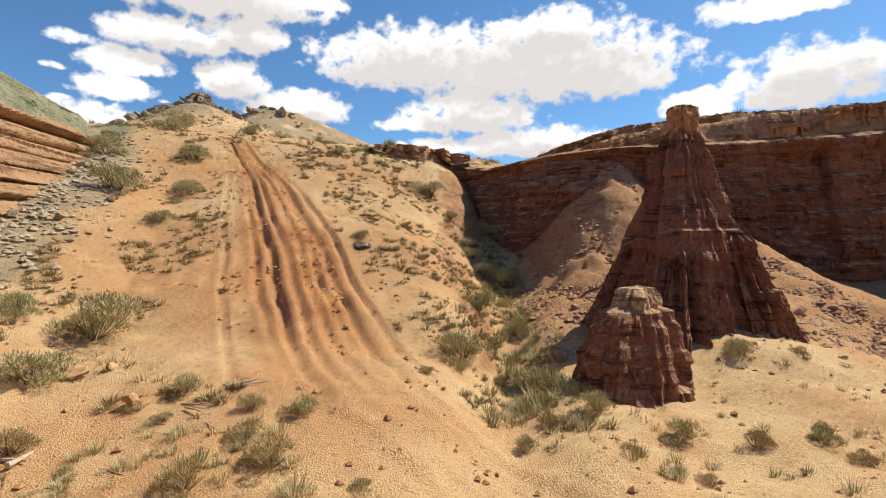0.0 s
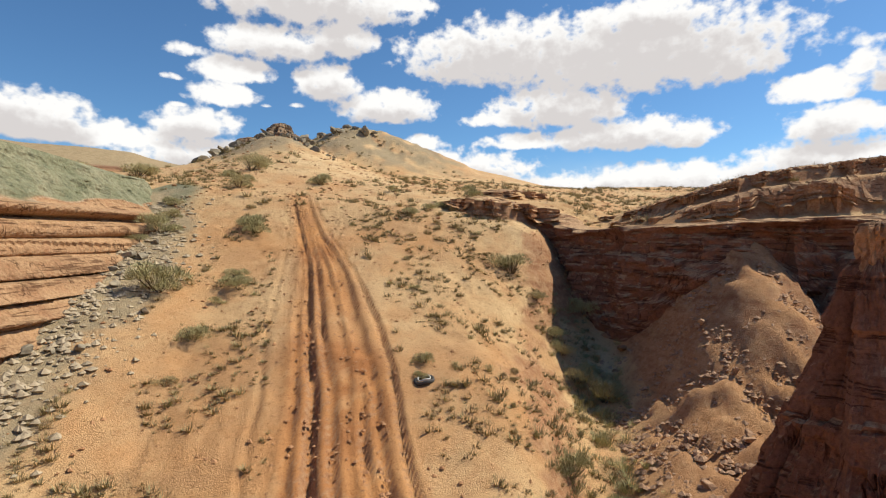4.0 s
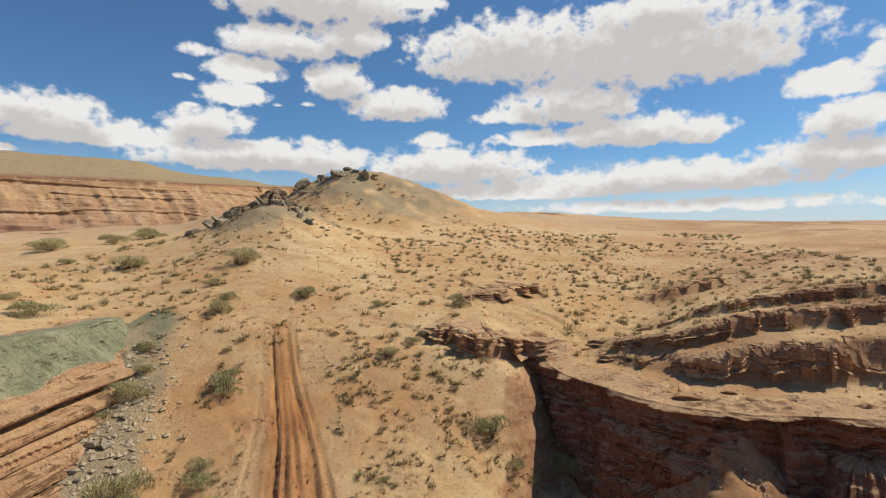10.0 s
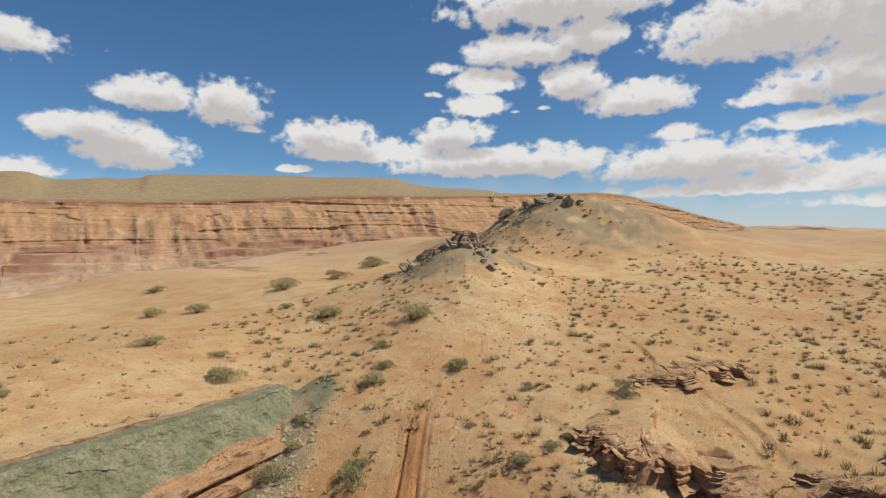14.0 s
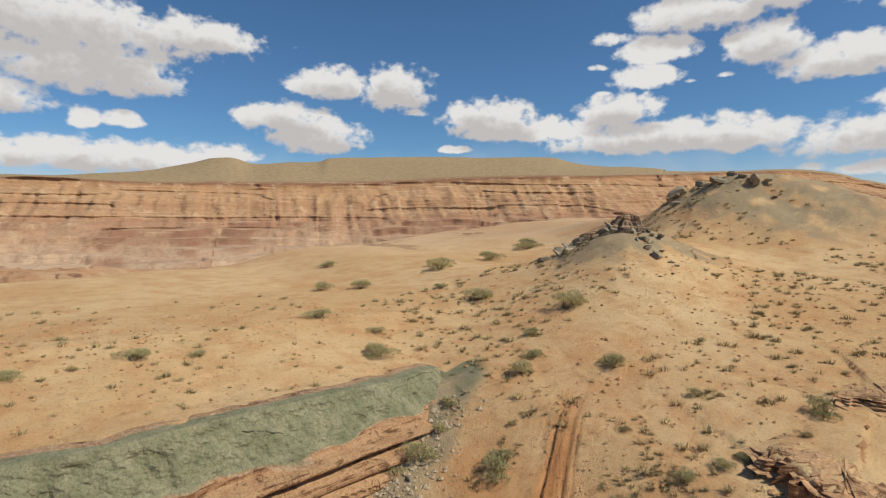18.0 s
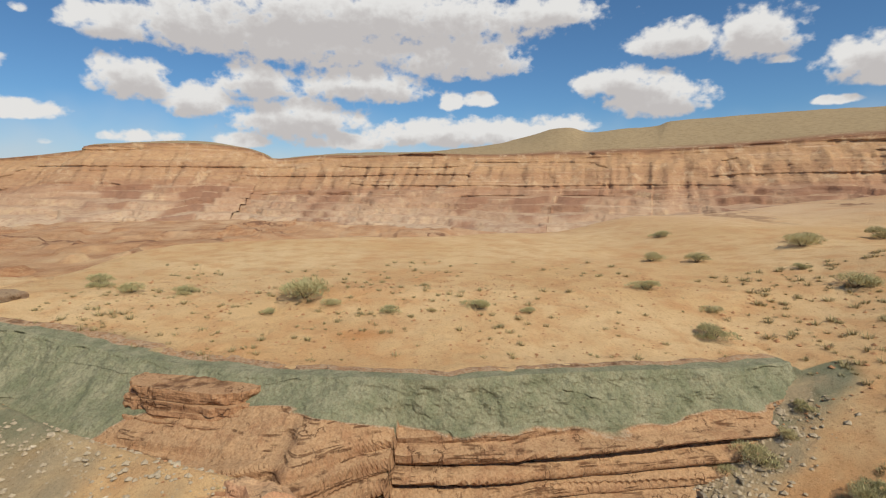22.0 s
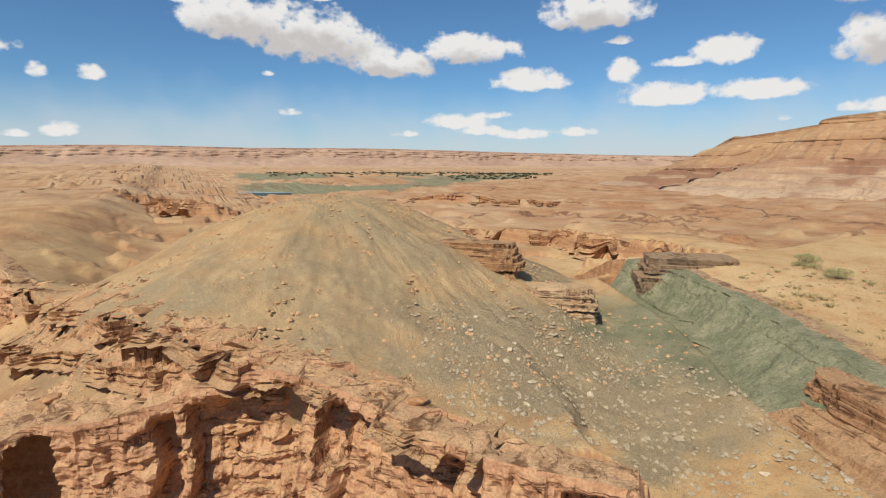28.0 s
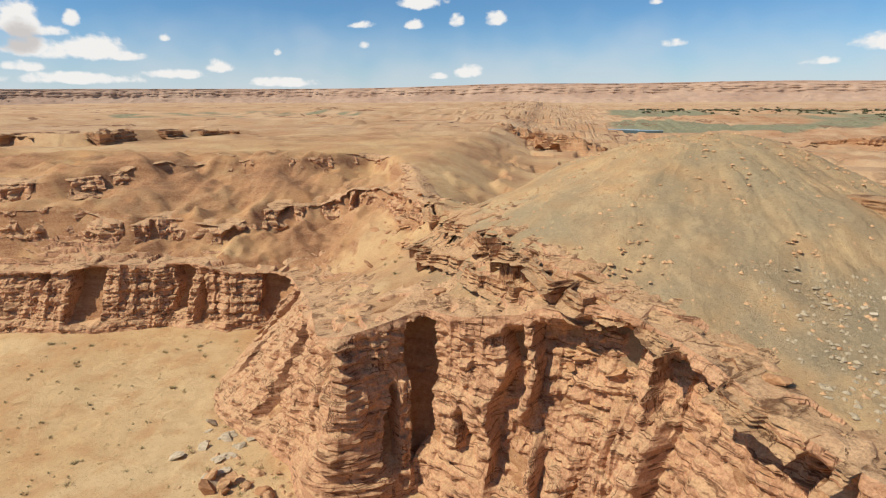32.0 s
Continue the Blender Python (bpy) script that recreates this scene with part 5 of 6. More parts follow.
def scatter(count, box, sizes, keep=None, power=2.2):
    """Places at random in a box (x, x, y, y) where keep() allows; it takes arrays."""
    rng = np.random.RandomState(rnd.randrange(1 << 30))
    x, y = rng.uniform(box[0], box[1], count * 4), rng.uniform(box[2], box[3], count * 4)
    if keep is not None:
        ok = keep(x, y)
        x, y = x[ok], y[ok]
    x, y = x[:count], y[:count]
    return list(zip(x.tolist(), y.tolist(), (sizes[0] + (sizes[1] - sizes[0]) * rng.uniform(0, 1, len(x)) ** power).tolist()))


def near_line(line, count, spread, sizes, power=1.6):
    c = curve_of(line, 0.3)
    out = []
    for _ in range(count):
        p = c[rnd.randrange(len(c))]
        out.append((p[0] + rnd.gauss(0, spread), p[1] + rnd.gauss(0, spread), sizes[0] + (sizes[1] - sizes[0]) * rnd.random() ** power))
    return out


buttress = tagged(new("rock_buttress"), "tall shaded dark red sandstone buttress standing against the cliff", "rock")
buttress.location = (7.0, 14.8, 1.4)
for n, (foot, tip, z0, z1, rx, ry, turn, small) in enumerate((((6.95, 15.0), (7.05, 15.5), 1.2, 7.4, 2.75, 2.3, 0.1, 0.1), ((8.4, 18.0), (8.9, 19.0), 1.6, 5.2, 2.4, 2.2, 0.6, 0.3), ((10.2, 20.8), (11.6, 23.6), 2.4, 7.4, 2.2, 2.2, 1.05, 0.3),
                                                              ((6.0, 13.2), (6.5, 14.2), 1.2, 4.0, 0.85, 0.8, 0.2, 0.3), ((8.5, 13.7), (8.0, 14.5), 1.4, 4.3, 0.85, 0.8, 0.2, 0.3), ((5.1, 15.2), (5.9, 15.4), 1.2, 4.2, 1.1, 1.0, -0.3, 0.25))):
    spur = rock_mass("rock_spur", foot, tip, z0, z1, rx, ry, turn, 801 + 9 * n, "", bulge=0.85, rows=90, cols=200, tipsize=small, flute=0.55, ledges=0.10, material=M_ROCK_DARK_SHADED)
    for key in ("label", "category"):
        if key in spur:
            del spur[key]
    spur.parent, spur.matrix_parent_inverse = buttress, Matrix.Translation((-7.0, -14.8, -1.4))
rock_mass("rock_block", (7.05, 15.45), (7.1, 15.5), 7.6, 8.0, 0.36, 0.3, 0.4, 405, "square caprock block on the tip of the buttress", bulge=6, rows=20, cols=60, tipsize=0.85, ledges=0.05, flute=0.05)

rock_mass("rock_crag", (-25.8, 51.4), (-25.4, 51.9), 14.6, 17.4, 2.3, 1.3, 0.6, 433, "dark grey crag on the knoll's flank", bulge=1.6, rows=40, cols=110, tipsize=0.35, ledges=0.22, flute=0.45, material=M_ROCK_GREY)
rock_mass("rock_crag", (-23.4, 53.2), (-23.1, 53.4), 16.6, 19.0, 1.8, 1.2, 0.7, 437, "dark grey crag on the knoll's crest", bulge=1.8, rows=40, cols=110, tipsize=0.4, ledges=0.22, flute=0.4, material=M_ROCK_GREY)
rock_mass("rock_crag", (-28.4, 79.6), (-28.2, 79.8), 19.4, 22.9, 3.4, 2.2, 0.3, 441, "grey-brown crag on the farther knoll", bulge=1.5, rows=40, cols=110, tipsize=0.4, ledges=0.3, flute=0.6, material=M_ROCK_GREY)


def bedded(name, x, y, z0, beds, rx, ry, turn, seed, label, lean=(0.0, 0.0), material=None, taper=0.25, square=0.35):
    """An outcrop of flat beds, each a part of its own, piled with ragged edges."""
    rng = random.Random(seed)
    base = tagged(new(name), label, "outcrop")
    base.location = (x, y, z0)
    z = z0
    for k in range(beds):
        t = rng.uniform(0.25, 0.5)
        grow = 1.0 - taper * k / beds + rng.uniform(-0.09, 0.09)
        bed = rock_mass("rock_bed", (x + lean[0] * k, y + lean[1] * k), (x + lean[0] * k, y + lean[1] * k), z + 0.55 if k else z - 1.2, z + t + 0.03, rx * grow, ry * grow, turn + rng.uniform(-0.05, 0.05), seed + 7 * k, "", bulge=9, rows=9, cols=150,
                        tipsize=0.97, ledges=0.08, flute=0.16, square=square, material=material or M_ROCK_TAN)
        for key in ("label", "category"):
            if key in bed:
                del bed[key]
        bed.parent, bed.matrix_parent_inverse = base, Matrix.Translation((-x, -y, -z0))
        z += t
    return base


hoodoo = tagged(new("hoodoo"), "squat layered red sandstone hoodoo with a pale top", "rock")
hoodoo.location = (4.05, 11.2, 0.7)
for chunk in (rock_mass("rock_body", (3.95, 11.05), (4.3, 11.6), 0.7, 2.75, 1.2, 1.0, 0.5, 409, "", bulge=1.3, rows=60, cols=140, tipsize=0.42, ledges=0.13, flute=0.3, material=M_ROCK_DARK_SHADED),
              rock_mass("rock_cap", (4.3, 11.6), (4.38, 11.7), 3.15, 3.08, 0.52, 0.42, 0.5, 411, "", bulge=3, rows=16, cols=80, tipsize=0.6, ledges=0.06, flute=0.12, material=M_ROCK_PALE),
              rock_mass("fallen_block", (4.75, 10.7), (4.8, 10.75), 0.7, 1.15, 0.4, 0.32, 0.9, 412, "", bulge=3, rows=14, cols=60, tipsize=0.6, ledges=0.05, flute=0.12, material=M_ROCK_DARK_SHADED)):
    for key in ("label", "category"):
        if key in chunk:
            del chunk[key]
    chunk.parent, chunk.matrix_parent_inverse = hoodoo, Matrix.Translation((-4.05, -11.2, -0.7))
bedded("rock_bench", -17.6, 2.4, 6.1, 12, 4.0, 3.2, 1.22, 413, "blocky red-brown layered sandstone bench flush with green clay", (-0.11, 0.0), M_ROCK_BENCH, 0.42, 0.5)
bedded("cap_rock", -26.0, -12.8, at_ground(-26.0, -12.8) - 1.0, 4, 3.1, 1.5, 2.5, 417, "flat olive-brown caprock block lying on green clay", (0, 0), M_ROCK_GREY, 0.12)
bedded("rock_bench", -16.0, -13.8, at_ground(-16.0, -13.8) - 0.65, 4, 2.3, 0.9, 2.44, 421, "pale layered sandstone bench above grey scree", (-0.06, 0), M_ROCK_PALE, 0.2)
bedded("rock_bench", -12.6, -18.2, at_ground(-12.6, -18.2) - 1.25, 5, 3.3, 1.0, 2.36, 425, "brown layered sandstone bench above grey scree", (-0.05, 0), None, 0.2)
rock_mass("rock_tower", (38.6, -45), (38.8, -45.1), 9.0, 12.8, 1.7, 1.2, 0.2, 429, "small blocky red sandstone tower on the scarp rim", bulge=4, rows=30, cols=80, tipsize=0.75, ledges=0.15, flute=0.25)

EDGE = [(8.7, -21.3), (5.0, -14.8), (2.4, -11.4), (0.2, -9.2), (-1.3, -7.3), (-2.3, -6.0), (-4.2, -2.5)]
put_stones("flat_rock", near_line(EDGE, 60, 0.35, (0.35, 1.1)), SLABS_RED, "flat tilted red sandstone slab on the cliff edge", "slabs along the cliff edge", 0.18)
put_stones("flat_rock", near_line([(p[0], p[1]) for p in SOUTH_RIM[8:16]], 60, 0.6, (0.4, 1.4)), SLABS_RED, "flat red sandstone slab lying on the cliff top", "slabs on the cliff top", 0.2)
put_stones("boulder", near_line([(19, -11), (17, -9.6), (13, -8.3), (8, -8.6), (4, -8), (0.5, -5.6)], 45, 0.9, (0.25, 1.0)), BOULDERS_RED, "fallen red sandstone boulder at the cliff foot", "boulders at the cliff foot")
put_stones("boulder", near_line([(21, -14), (18.5, -10.6)], 22, 0.9, (0.4, 1.0)), SLABS_PALE, "fallen pale sandstone boulder below the cliff", "pale boulders below the cliff")
put_stones("broken_stone", scatter(170, (-17, -8, -12, 4), (0.12, 0.46)), SLABS_PALE, "pale broken sandstone slab on grey-green scree", "broken slabs on the scree", 0.3)
put_stones("boulder", near_line([(-16.4, 26.6), (-13.8, 22), (-12.2, 17), (-11.2, 12), (-10.5, 8)], 70, 0.8, (0.15, 0.5), 2.2), BOULDERS_GREY, "angular grey-green rock in a strip of rubble", "rubble beside the sand slope")
put_stones("boulder", near_line([(-28.5, 49.5), (-25.5, 51.5), (-23.4, 53.2), (-22.6, 54.5)], 55, 0.9, (0.4, 1.6)), BOULDERS_GREY, "dark grey boulder on the rocky knoll", "boulders on the knoll")
put_stones("boulder", near_line([(-22.6, 53.5), (-19, 50.5), (-15.5, 48)], 24, 0.5, (0.3, 0.9)), BOULDERS_GREY, "brown-grey boulder down the knoll's flank", "boulders on the knoll")
put_stones("boulder", near_line([(-30, 79), (-27, 80.5), (-23, 80)], 22, 1.6, (0.8, 2.4)), BOULDERS_GREY, "grey boulder on the farther knoll", "boulders on the farther knoll")
put_stones("boulder", scatter(90, (3.4, 12, 14, 24.5), (0.12, 0.45), None, 2.5), BOULDERS_DARK, "small fallen red rock below the dark cliff", "rocks below the dark cliff")
put_stones("boulder", [(-5.0, 8.9, 0.42), (-6.6, 9.9, 0.38), (-6.1, 10.2, 0.3)], BOULDERS_RED, "lone dark red rock on sandy ground", "lone rocks")
put_stones("flat_rock", near_line([(p[0], p[1]) for p in EAST_RIM[1:6]], 50, 0.8, (0.3, 1.2)), SLABS_RED, "flat red-brown sandstone slab on the rim", "slabs on the rim", 0.15)
put_stones("flat_rock", near_line([(-3.6, 31.2), (-1.2, 30.3), (0.8, 31.2)], 16, 0.2, (0.4, 1.0)), SLABS_RED, "flat red-brown ledge slab breaking out of sand", "ledge slabs in the sand", 0.1)
put_stones("flat_rock", near_line([(14, -24), (12.5, -28), (17, -33)], 40, 1.2, (0.3, 1.2)), SLABS_RED, "broken red sandstone slab on the shelf", "slabs on the shelf", 0.25)

# ---- plants ----
def leaf_material(name, a, b, dry):
    m, nt, bs = nodes_of(name)
    isl = add(nt, "NewGeometry").outputs["Random Per Island"]
    obj = nt.nodes.new("ShaderNodeObjectInfo").outputs["Random"]
    c = blend(nt, isl, a, b)
    c = blend(nt, span(nt, isl, 0.7, 1.0, 0.0, 0.8), c, dry)
    c = blend(nt, span(nt, obj, 0.55, 1.0, 0.0, 0.55), c, dry)
    nt.links.new(c, bs.inputs["Base Color"])
    bs.inputs["Roughness"].default_value, bs.inputs["Specular IOR Level"].default_value = 0.8, 0.2
    return m


M_LEAF = leaf_material("sage_leaves", (0.33, 0.31, 0.15), (0.45, 0.41, 0.22), (0.56, 0.46, 0.25))
M_DRY = leaf_material("dry_brush", (0.32, 0.25, 0.11), (0.44, 0.34, 0.17), (0.52, 0.41, 0.21))
M_TUFT = leaf_material("dark_brush", (0.21, 0.175, 0.085), (0.31, 0.255, 0.125), (0.42, 0.34, 0.18))
M_TWIG = leaf_material("twigs", (0.12, 0.085, 0.055), (0.20, 0.15, 0.10), (0.26, 0.20, 0.13))


def brush_mesh(seed, leaves, flat, leaf, blade):
    """Thin leaves on a ragged dome, thicker towards the outside."""
    rng = np.random.RandomState(seed)
    lobes = np.c_[rng.uniform(-0.28, 0.28, (7, 2)), rng.uniform(0.1, 0.45, 7)]
    rad = rng.uniform(0.16, 0.30, 7)
    k = rng.randint(0, 7, leaves)
    d = rng.normal(size=(leaves, 3))
    d /= np.linalg.norm(d, axis=1)[:, None]
    d[:, 2] = np.abs(d[:, 2]) * 1.05 - 0.25
    p = lobes[k] + d * (rad[k] * rng.uniform(0.35, 1.05, leaves) ** 0.6)[:, None]
    p[:, 2] = np.maximum(p[:, 2], 0.02) * flat
    up = d * 0.5 + rng.normal(size=(leaves, 3)) * 0.4 + [0, 0, 0.75]
    up /= np.linalg.norm(up, axis=1)[:, None]
    side = np.cross(up, rng.normal(size=(leaves, 3)))
    side /= np.linalg.norm(side, axis=1)[:, None]
    ln, wd = leaf * rng.uniform(0.6, 1.4, leaves)[:, None], leaf * blade * rng.uniform(0.7, 1.3, leaves)[:, None]
    v = np.stack([p - side * wd, p + side * wd, p + up * ln + side * wd * 0.25, p + up * ln * 1.05 - side * wd * 0.25], 1).reshape(-1, 3)
    f = np.arange(leaves * 4).reshape(-1, 4)
    me = bpy.data.meshes.new("foliage")
    me.from_pydata(v.tolist(), [], f.tolist())
    return me


def twig_mesh(seed, count, flat):
    rng = random.Random(seed)
    bm = bmesh.new()
    for _ in range(count):
        a, tiltv, ln = rng.uniform(0, 6.28), rng.uniform(0.15, 1.15), rng.uniform(0.3, 0.52)
        way = Vector((math.cos(a) * math.sin(tiltv), math.sin(a) * math.sin(tiltv), math.cos(tiltv) * flat + 0.1))
        root, r = Vector((math.cos(a), math.sin(a), 0)) * rng.uniform(0, 0.06), rng.uniform(0.006, 0.012)
        mid = root + way * ln * 0.5 + Vector((rng.uniform(-1, 1), rng.uniform(-1, 1), 0)) * 0.03
        tip = mid + (way + Vector((0, 0, 0.2))) * ln * 0.5
        rings = []
        for c, q in ((root, r), (mid, r * 0.7), (tip, r * 0.25)):
            rings.append([bm.verts.new(c + Vector((math.cos(k * 2.094) * q, math.sin(k * 2.094) * q, 0))) for k in range(3)])
        for lo_r, hi_r in zip(rings, rings[1:]):
            for k in range(3):
                bm.faces.new((lo_r[k], lo_r[(k + 1) % 3], hi_r[(k + 1) % 3], hi_r[k]))
    me = bpy.data.meshes.new("woody_base")
    bm.to_mesh(me)
    bm.free()
    me.materials.append(M_TWIG)
    return me


def bush_kind(seed, material, leaves, flat, leaf, blade):
    fol = brush_mesh(seed, leaves, flat, leaf, blade)
    fol.materials.append(material)
    return fol, twig_mesh(seed + 50, 26, flat)


KINDS_GREEN = [bush_kind(500 + k, M_LEAF, 2600, 0.8, 0.062, 0.085) for k in range(5)]
KINDS_DRY = [bush_kind(520 + k, M_DRY, 1600, 0.7, 0.065, 0.08) for k in range(4)]
BUSHES_A = [(-7.4, 11.7, 1.61), (0.6, 12.3, 1.25), (2.3, 11.2, 1.25), (6.2, 8.5, 0.58), (3.9, 8.6, 0.63), (-4.3, 9.4, 0.67), (-7.1, 9.5, 1.27), (8.2, 12.0, 0.47), (2.9, 10.6, 0.42), (-0.9, 6.5, 0.45), (-9.6, 21.0, 1.06), (-5.2, 28.6, 0.79), (1.3, 24.7, 0.89), (-9.6, 19.9, 0.51), (0.6, 25.7, 0.92), (-40.4, 45.5, 3.39), (-4.1, 31.0, 0.60), (-21.0, 25.7, 2.00), (-15.8, 26.4, 0.90), (-24.7, 14.4, 1.40), (-42.4, 47.1, 3.12), (-56.9, 40.7, 2.15), (-24.8, 3.3, 0.95), (-24.4, 11.8, 0.76)]
BUSHES_B = [(-11.4, 19.4, 1.89), (-0.3, 26.1, 1.65), (2.0, 9.5, 0.53), (6.3, 7.8, 0.50), (-2.8, 7.9, 0.55), (-3.0, 8.7, 0.50), (-8.9, 11.6, 0.92), (9.3, 12.2, 0.26), (-14.2, 23.5, 1.46), (-4.9, 7.1, 0.29), (-11.4, 25.5, 1.16), (-11.6, 33.8, 1.52), (-3.6, 22.5, 0.40), (2.9, 22.5, 1.67), (-14.3, 22.2, 0.87), (-26.7, 38.3, 2.76), (-2.9, 33.5, 0.65), (-14.8, 25.0, 0.86), (-27.0, 4.7, 3.35), (-24.1, 17.1, 0.93), (-50.9, 71.7, 4.33), (-38.9, 35.0, 2.09), (-18.5, 38.8, 2.32), (-30.8, -8.3, 2.08)]
BUSHES_C = [(-9.2, 17.9, 0.95), (1.3, 16.8, 1.07), (2.9, 8.0, 0.38), (3.7, 7.2, 0.36), (-2.2, 7.1, 0.75), (-2.2, 8.6, 0.59), (1.5, 12.5, 0.62), (6.9, 12.1, 0.75), (2.9, 9.7, 0.66), (-2.5, 17.7, 0.47), (2.7, 27.7, 1.77), (-0.1, 19.5, 0.52), (-8.8, 16.1, 0.69), (2.0, 23.0, 1.48), (-2.6, 27.8, 0.49), (-50.0, 69.8, 3.46), (-2.9, 35.8, 1.26), (-12.4, 27.3, 0.62), (-24.4, 9.6, 1.22), (-28.9, 25.8, 1.75), (-41.8, 54.4, 3.01), (-41.2, 32.2, 2.13), (-15.5, 24.2, 0.68), (-29.2, -5.7, 1.56)]
BUSHES_D = [(-9.9, 21.5, 0.87), (2.4, 16.5, 0.97), (5.1, 8.5, 0.60), (1.4, 8.6, 0.44), (-4.3, 8.4, 0.36), (-3.1, 6.6, 0.66), (-0.2, 10.7, 0.29), (2.5, 29.9, 1.11), (-6.0, 7.6, 0.74), (-0.1, 18.9, 0.40), (-8.2, 29.6, 0.71), (-2.6, 18.4, 0.66), (-15.3, 31.9, 1.18), (1.6, 24.1, 1.10), (-11.0, 24.9, 1.44), (-7.2, 33.8, 0.77), (-4.5, 30.2, 0.75), (-17.4, 34.1, 1.02), (-25.7, 6.4, 1.12), (-24.8, 27.8, 1.38), (-14.7, 30.3, 1.50), (-29.0, -2.5, 1.50), (-32.6, 39.4, 1.24), (-28.4, -2.5, 1.11)]
rnd = random.Random(11)
spots = BUSHES_A + BUSHES_B + BUSHES_C + BUSHES_D
heights = surface(np.array([p[0] for p in spots]), np.array([p[1] for p in spots]))
for n, ((x, y, size), z) in enumerate(zip(spots, heights)):
    green = size > 0.8 or rnd.random() < 0.5
    fol, stems = rnd.choice(KINDS_GREEN if green else KINDS_DRY)
    ob = new("bush")
    part_a, part_b = new("foliage", fol), new("woody_base", stems)
    part_a.parent = part_b.parent = ob
    k = size * 1.15
    ob.matrix_world = pose(x, y, z - 0.04, 0, 0, rnd.uniform(0, 360)) @ Matrix.Diagonal((k, k * rnd.uniform(0.85, 1.1), k * rnd.uniform(0.8, 1.05) * (0.65 if x < -20 else 1.0), 1))
    far = "on the sand terrace" if x < -20 else "by the dry gully" if x > 0 else "on the sandy slope"
    tagged(ob, ("grey-green leafy desert bush " if green else "small dry brown desert shrub ") + far, "bush", "desert bushes")


def clumps(name, spots, seed, label, material, blades, tall, category, wide=0.05):
    """Many small tufts in one mesh."""
    rng = np.random.RandomState(seed)
    x, y, s = np.array(spots).T
    z = surface(x, y) + 0 * x
    n = len(x)
    a = rng.uniform(0, 2 * np.pi, (n, blades))
    lean = rng.uniform(0.15, 1.1, (n, blades))
    root = np.stack([x, y, z - 0.02], -1)[:, None] + np.stack([np.cos(a), np.sin(a), 0 * a], -1) * (s[:, None] * rng.uniform(0.05, 0.45, (n, blades)))[..., None]
    way = np.stack([np.cos(a) * np.sin(lean), np.sin(a) * np.sin(lean), np.cos(lean) * tall], -1) * (s[:, None] * rng.uniform(0.35, 0.8, (n, blades)))[..., None]
    side = np.stack([-np.sin(a), np.cos(a), 0 * a], -1) * (s[:, None] * wide)[..., None]
    v = np.stack([root - side, root + side, root + way], 2).reshape(-1, 3)
    me = bpy.data.meshes.new(name)
    me.from_pydata(v.tolist(), [], np.arange(len(v)).reshape(-1, 3).tolist())
    me.materials.append(material)
    return tagged(new(name, me), label, category, kind="stuff")


def on_sand(x, y):
    e, w = to_line(x, y, track_line)[0], to_line(x, y, west_line)[0]
    return ~inside(x, y, hollow) | ((e > 1.7) & (w > 5.5) & ~((x > 4) & (y > 14)) & (y > -14))


def sparse(x, y):
    return (value(x / 1.3, y / 1.3, 91) > -0.2) & on_sand(x, y)


rnd = random.Random(21)
tufts = scatter(2100, (-14, 3, 9, 30), (0.10, 0.36), sparse) + scatter(260, (-10, 3, 4, 9), (0.06, 0.22), sparse) + scatter(2600, (-34, 26, 28, 80), (0.16, 0.62), lambda x, y: (value(x / 7.0, y / 7.0, 93) > -0.4) & (x + 0.2 * y > -26), 1.6)
tufts += scatter(260, (3, 34, -8, 14), (0.12, 0.4), on_sand) + scatter(380, (-31, -19.5, -9, 16), (0.1, 0.45)) + scatter(240, (-42, -18, -8, 28), (0.12, 0.55), lambda x, y: value(x / 6.0, y / 6.0, 95) > 0.0) + scatter(420, (10, 40, -24, 2), (0.15, 0.4))
clumps("brush_clumps", tufts, 31, "small dry brown brush clumps scattered over sand", M_TUFT, 40, 0.9, "brush", 0.05)
grass = scatter(320, (-14, 4, 4, 28), (0.12, 0.32), sparse) + near_line([(2.4, 27), (2.6, 22), (2.3, 17), (1.8, 12), (1.8, 9.5)], 220, 0.7, (0.2, 0.55)) + scatter(90, (-5, 0, 5.4, 8.2), (0.15, 0.4), on_sand) + scatter(120, (3, 14, 4, 12), (0.12, 0.3))
clumps("grass_tufts", grass, 33, "pale green and straw grass tufts on sand", M_LEAF, 80, 1.1, "grass", 0.02)


M_TREE = leaf_material("dark_tree_leaves", (0.07, 0.085, 0.045), (0.12, 0.13, 0.07), (0.16, 0.15, 0.085))
rng = np.random.RandomState(61)
turns, reaches = np.radians(rng.uniform(141.5, 171, 520)), rng.normal(550, 38, 520)
turns, reaches = np.r_[turns, np.radians(rng.uniform(143, 152, 160))], np.r_[reaches, rng.uniform(430, 520, 160)]
clumps("riverside_trees", np.c_[3.9 - reaches * np.sin(turns), 9.9 + reaches * np.cos(turns), rng.uniform(1.3, 3.2, len(turns))], 35, "dark green tree belt on the far river bank", M_TREE, 50, 0.8, "trees", 0.12)


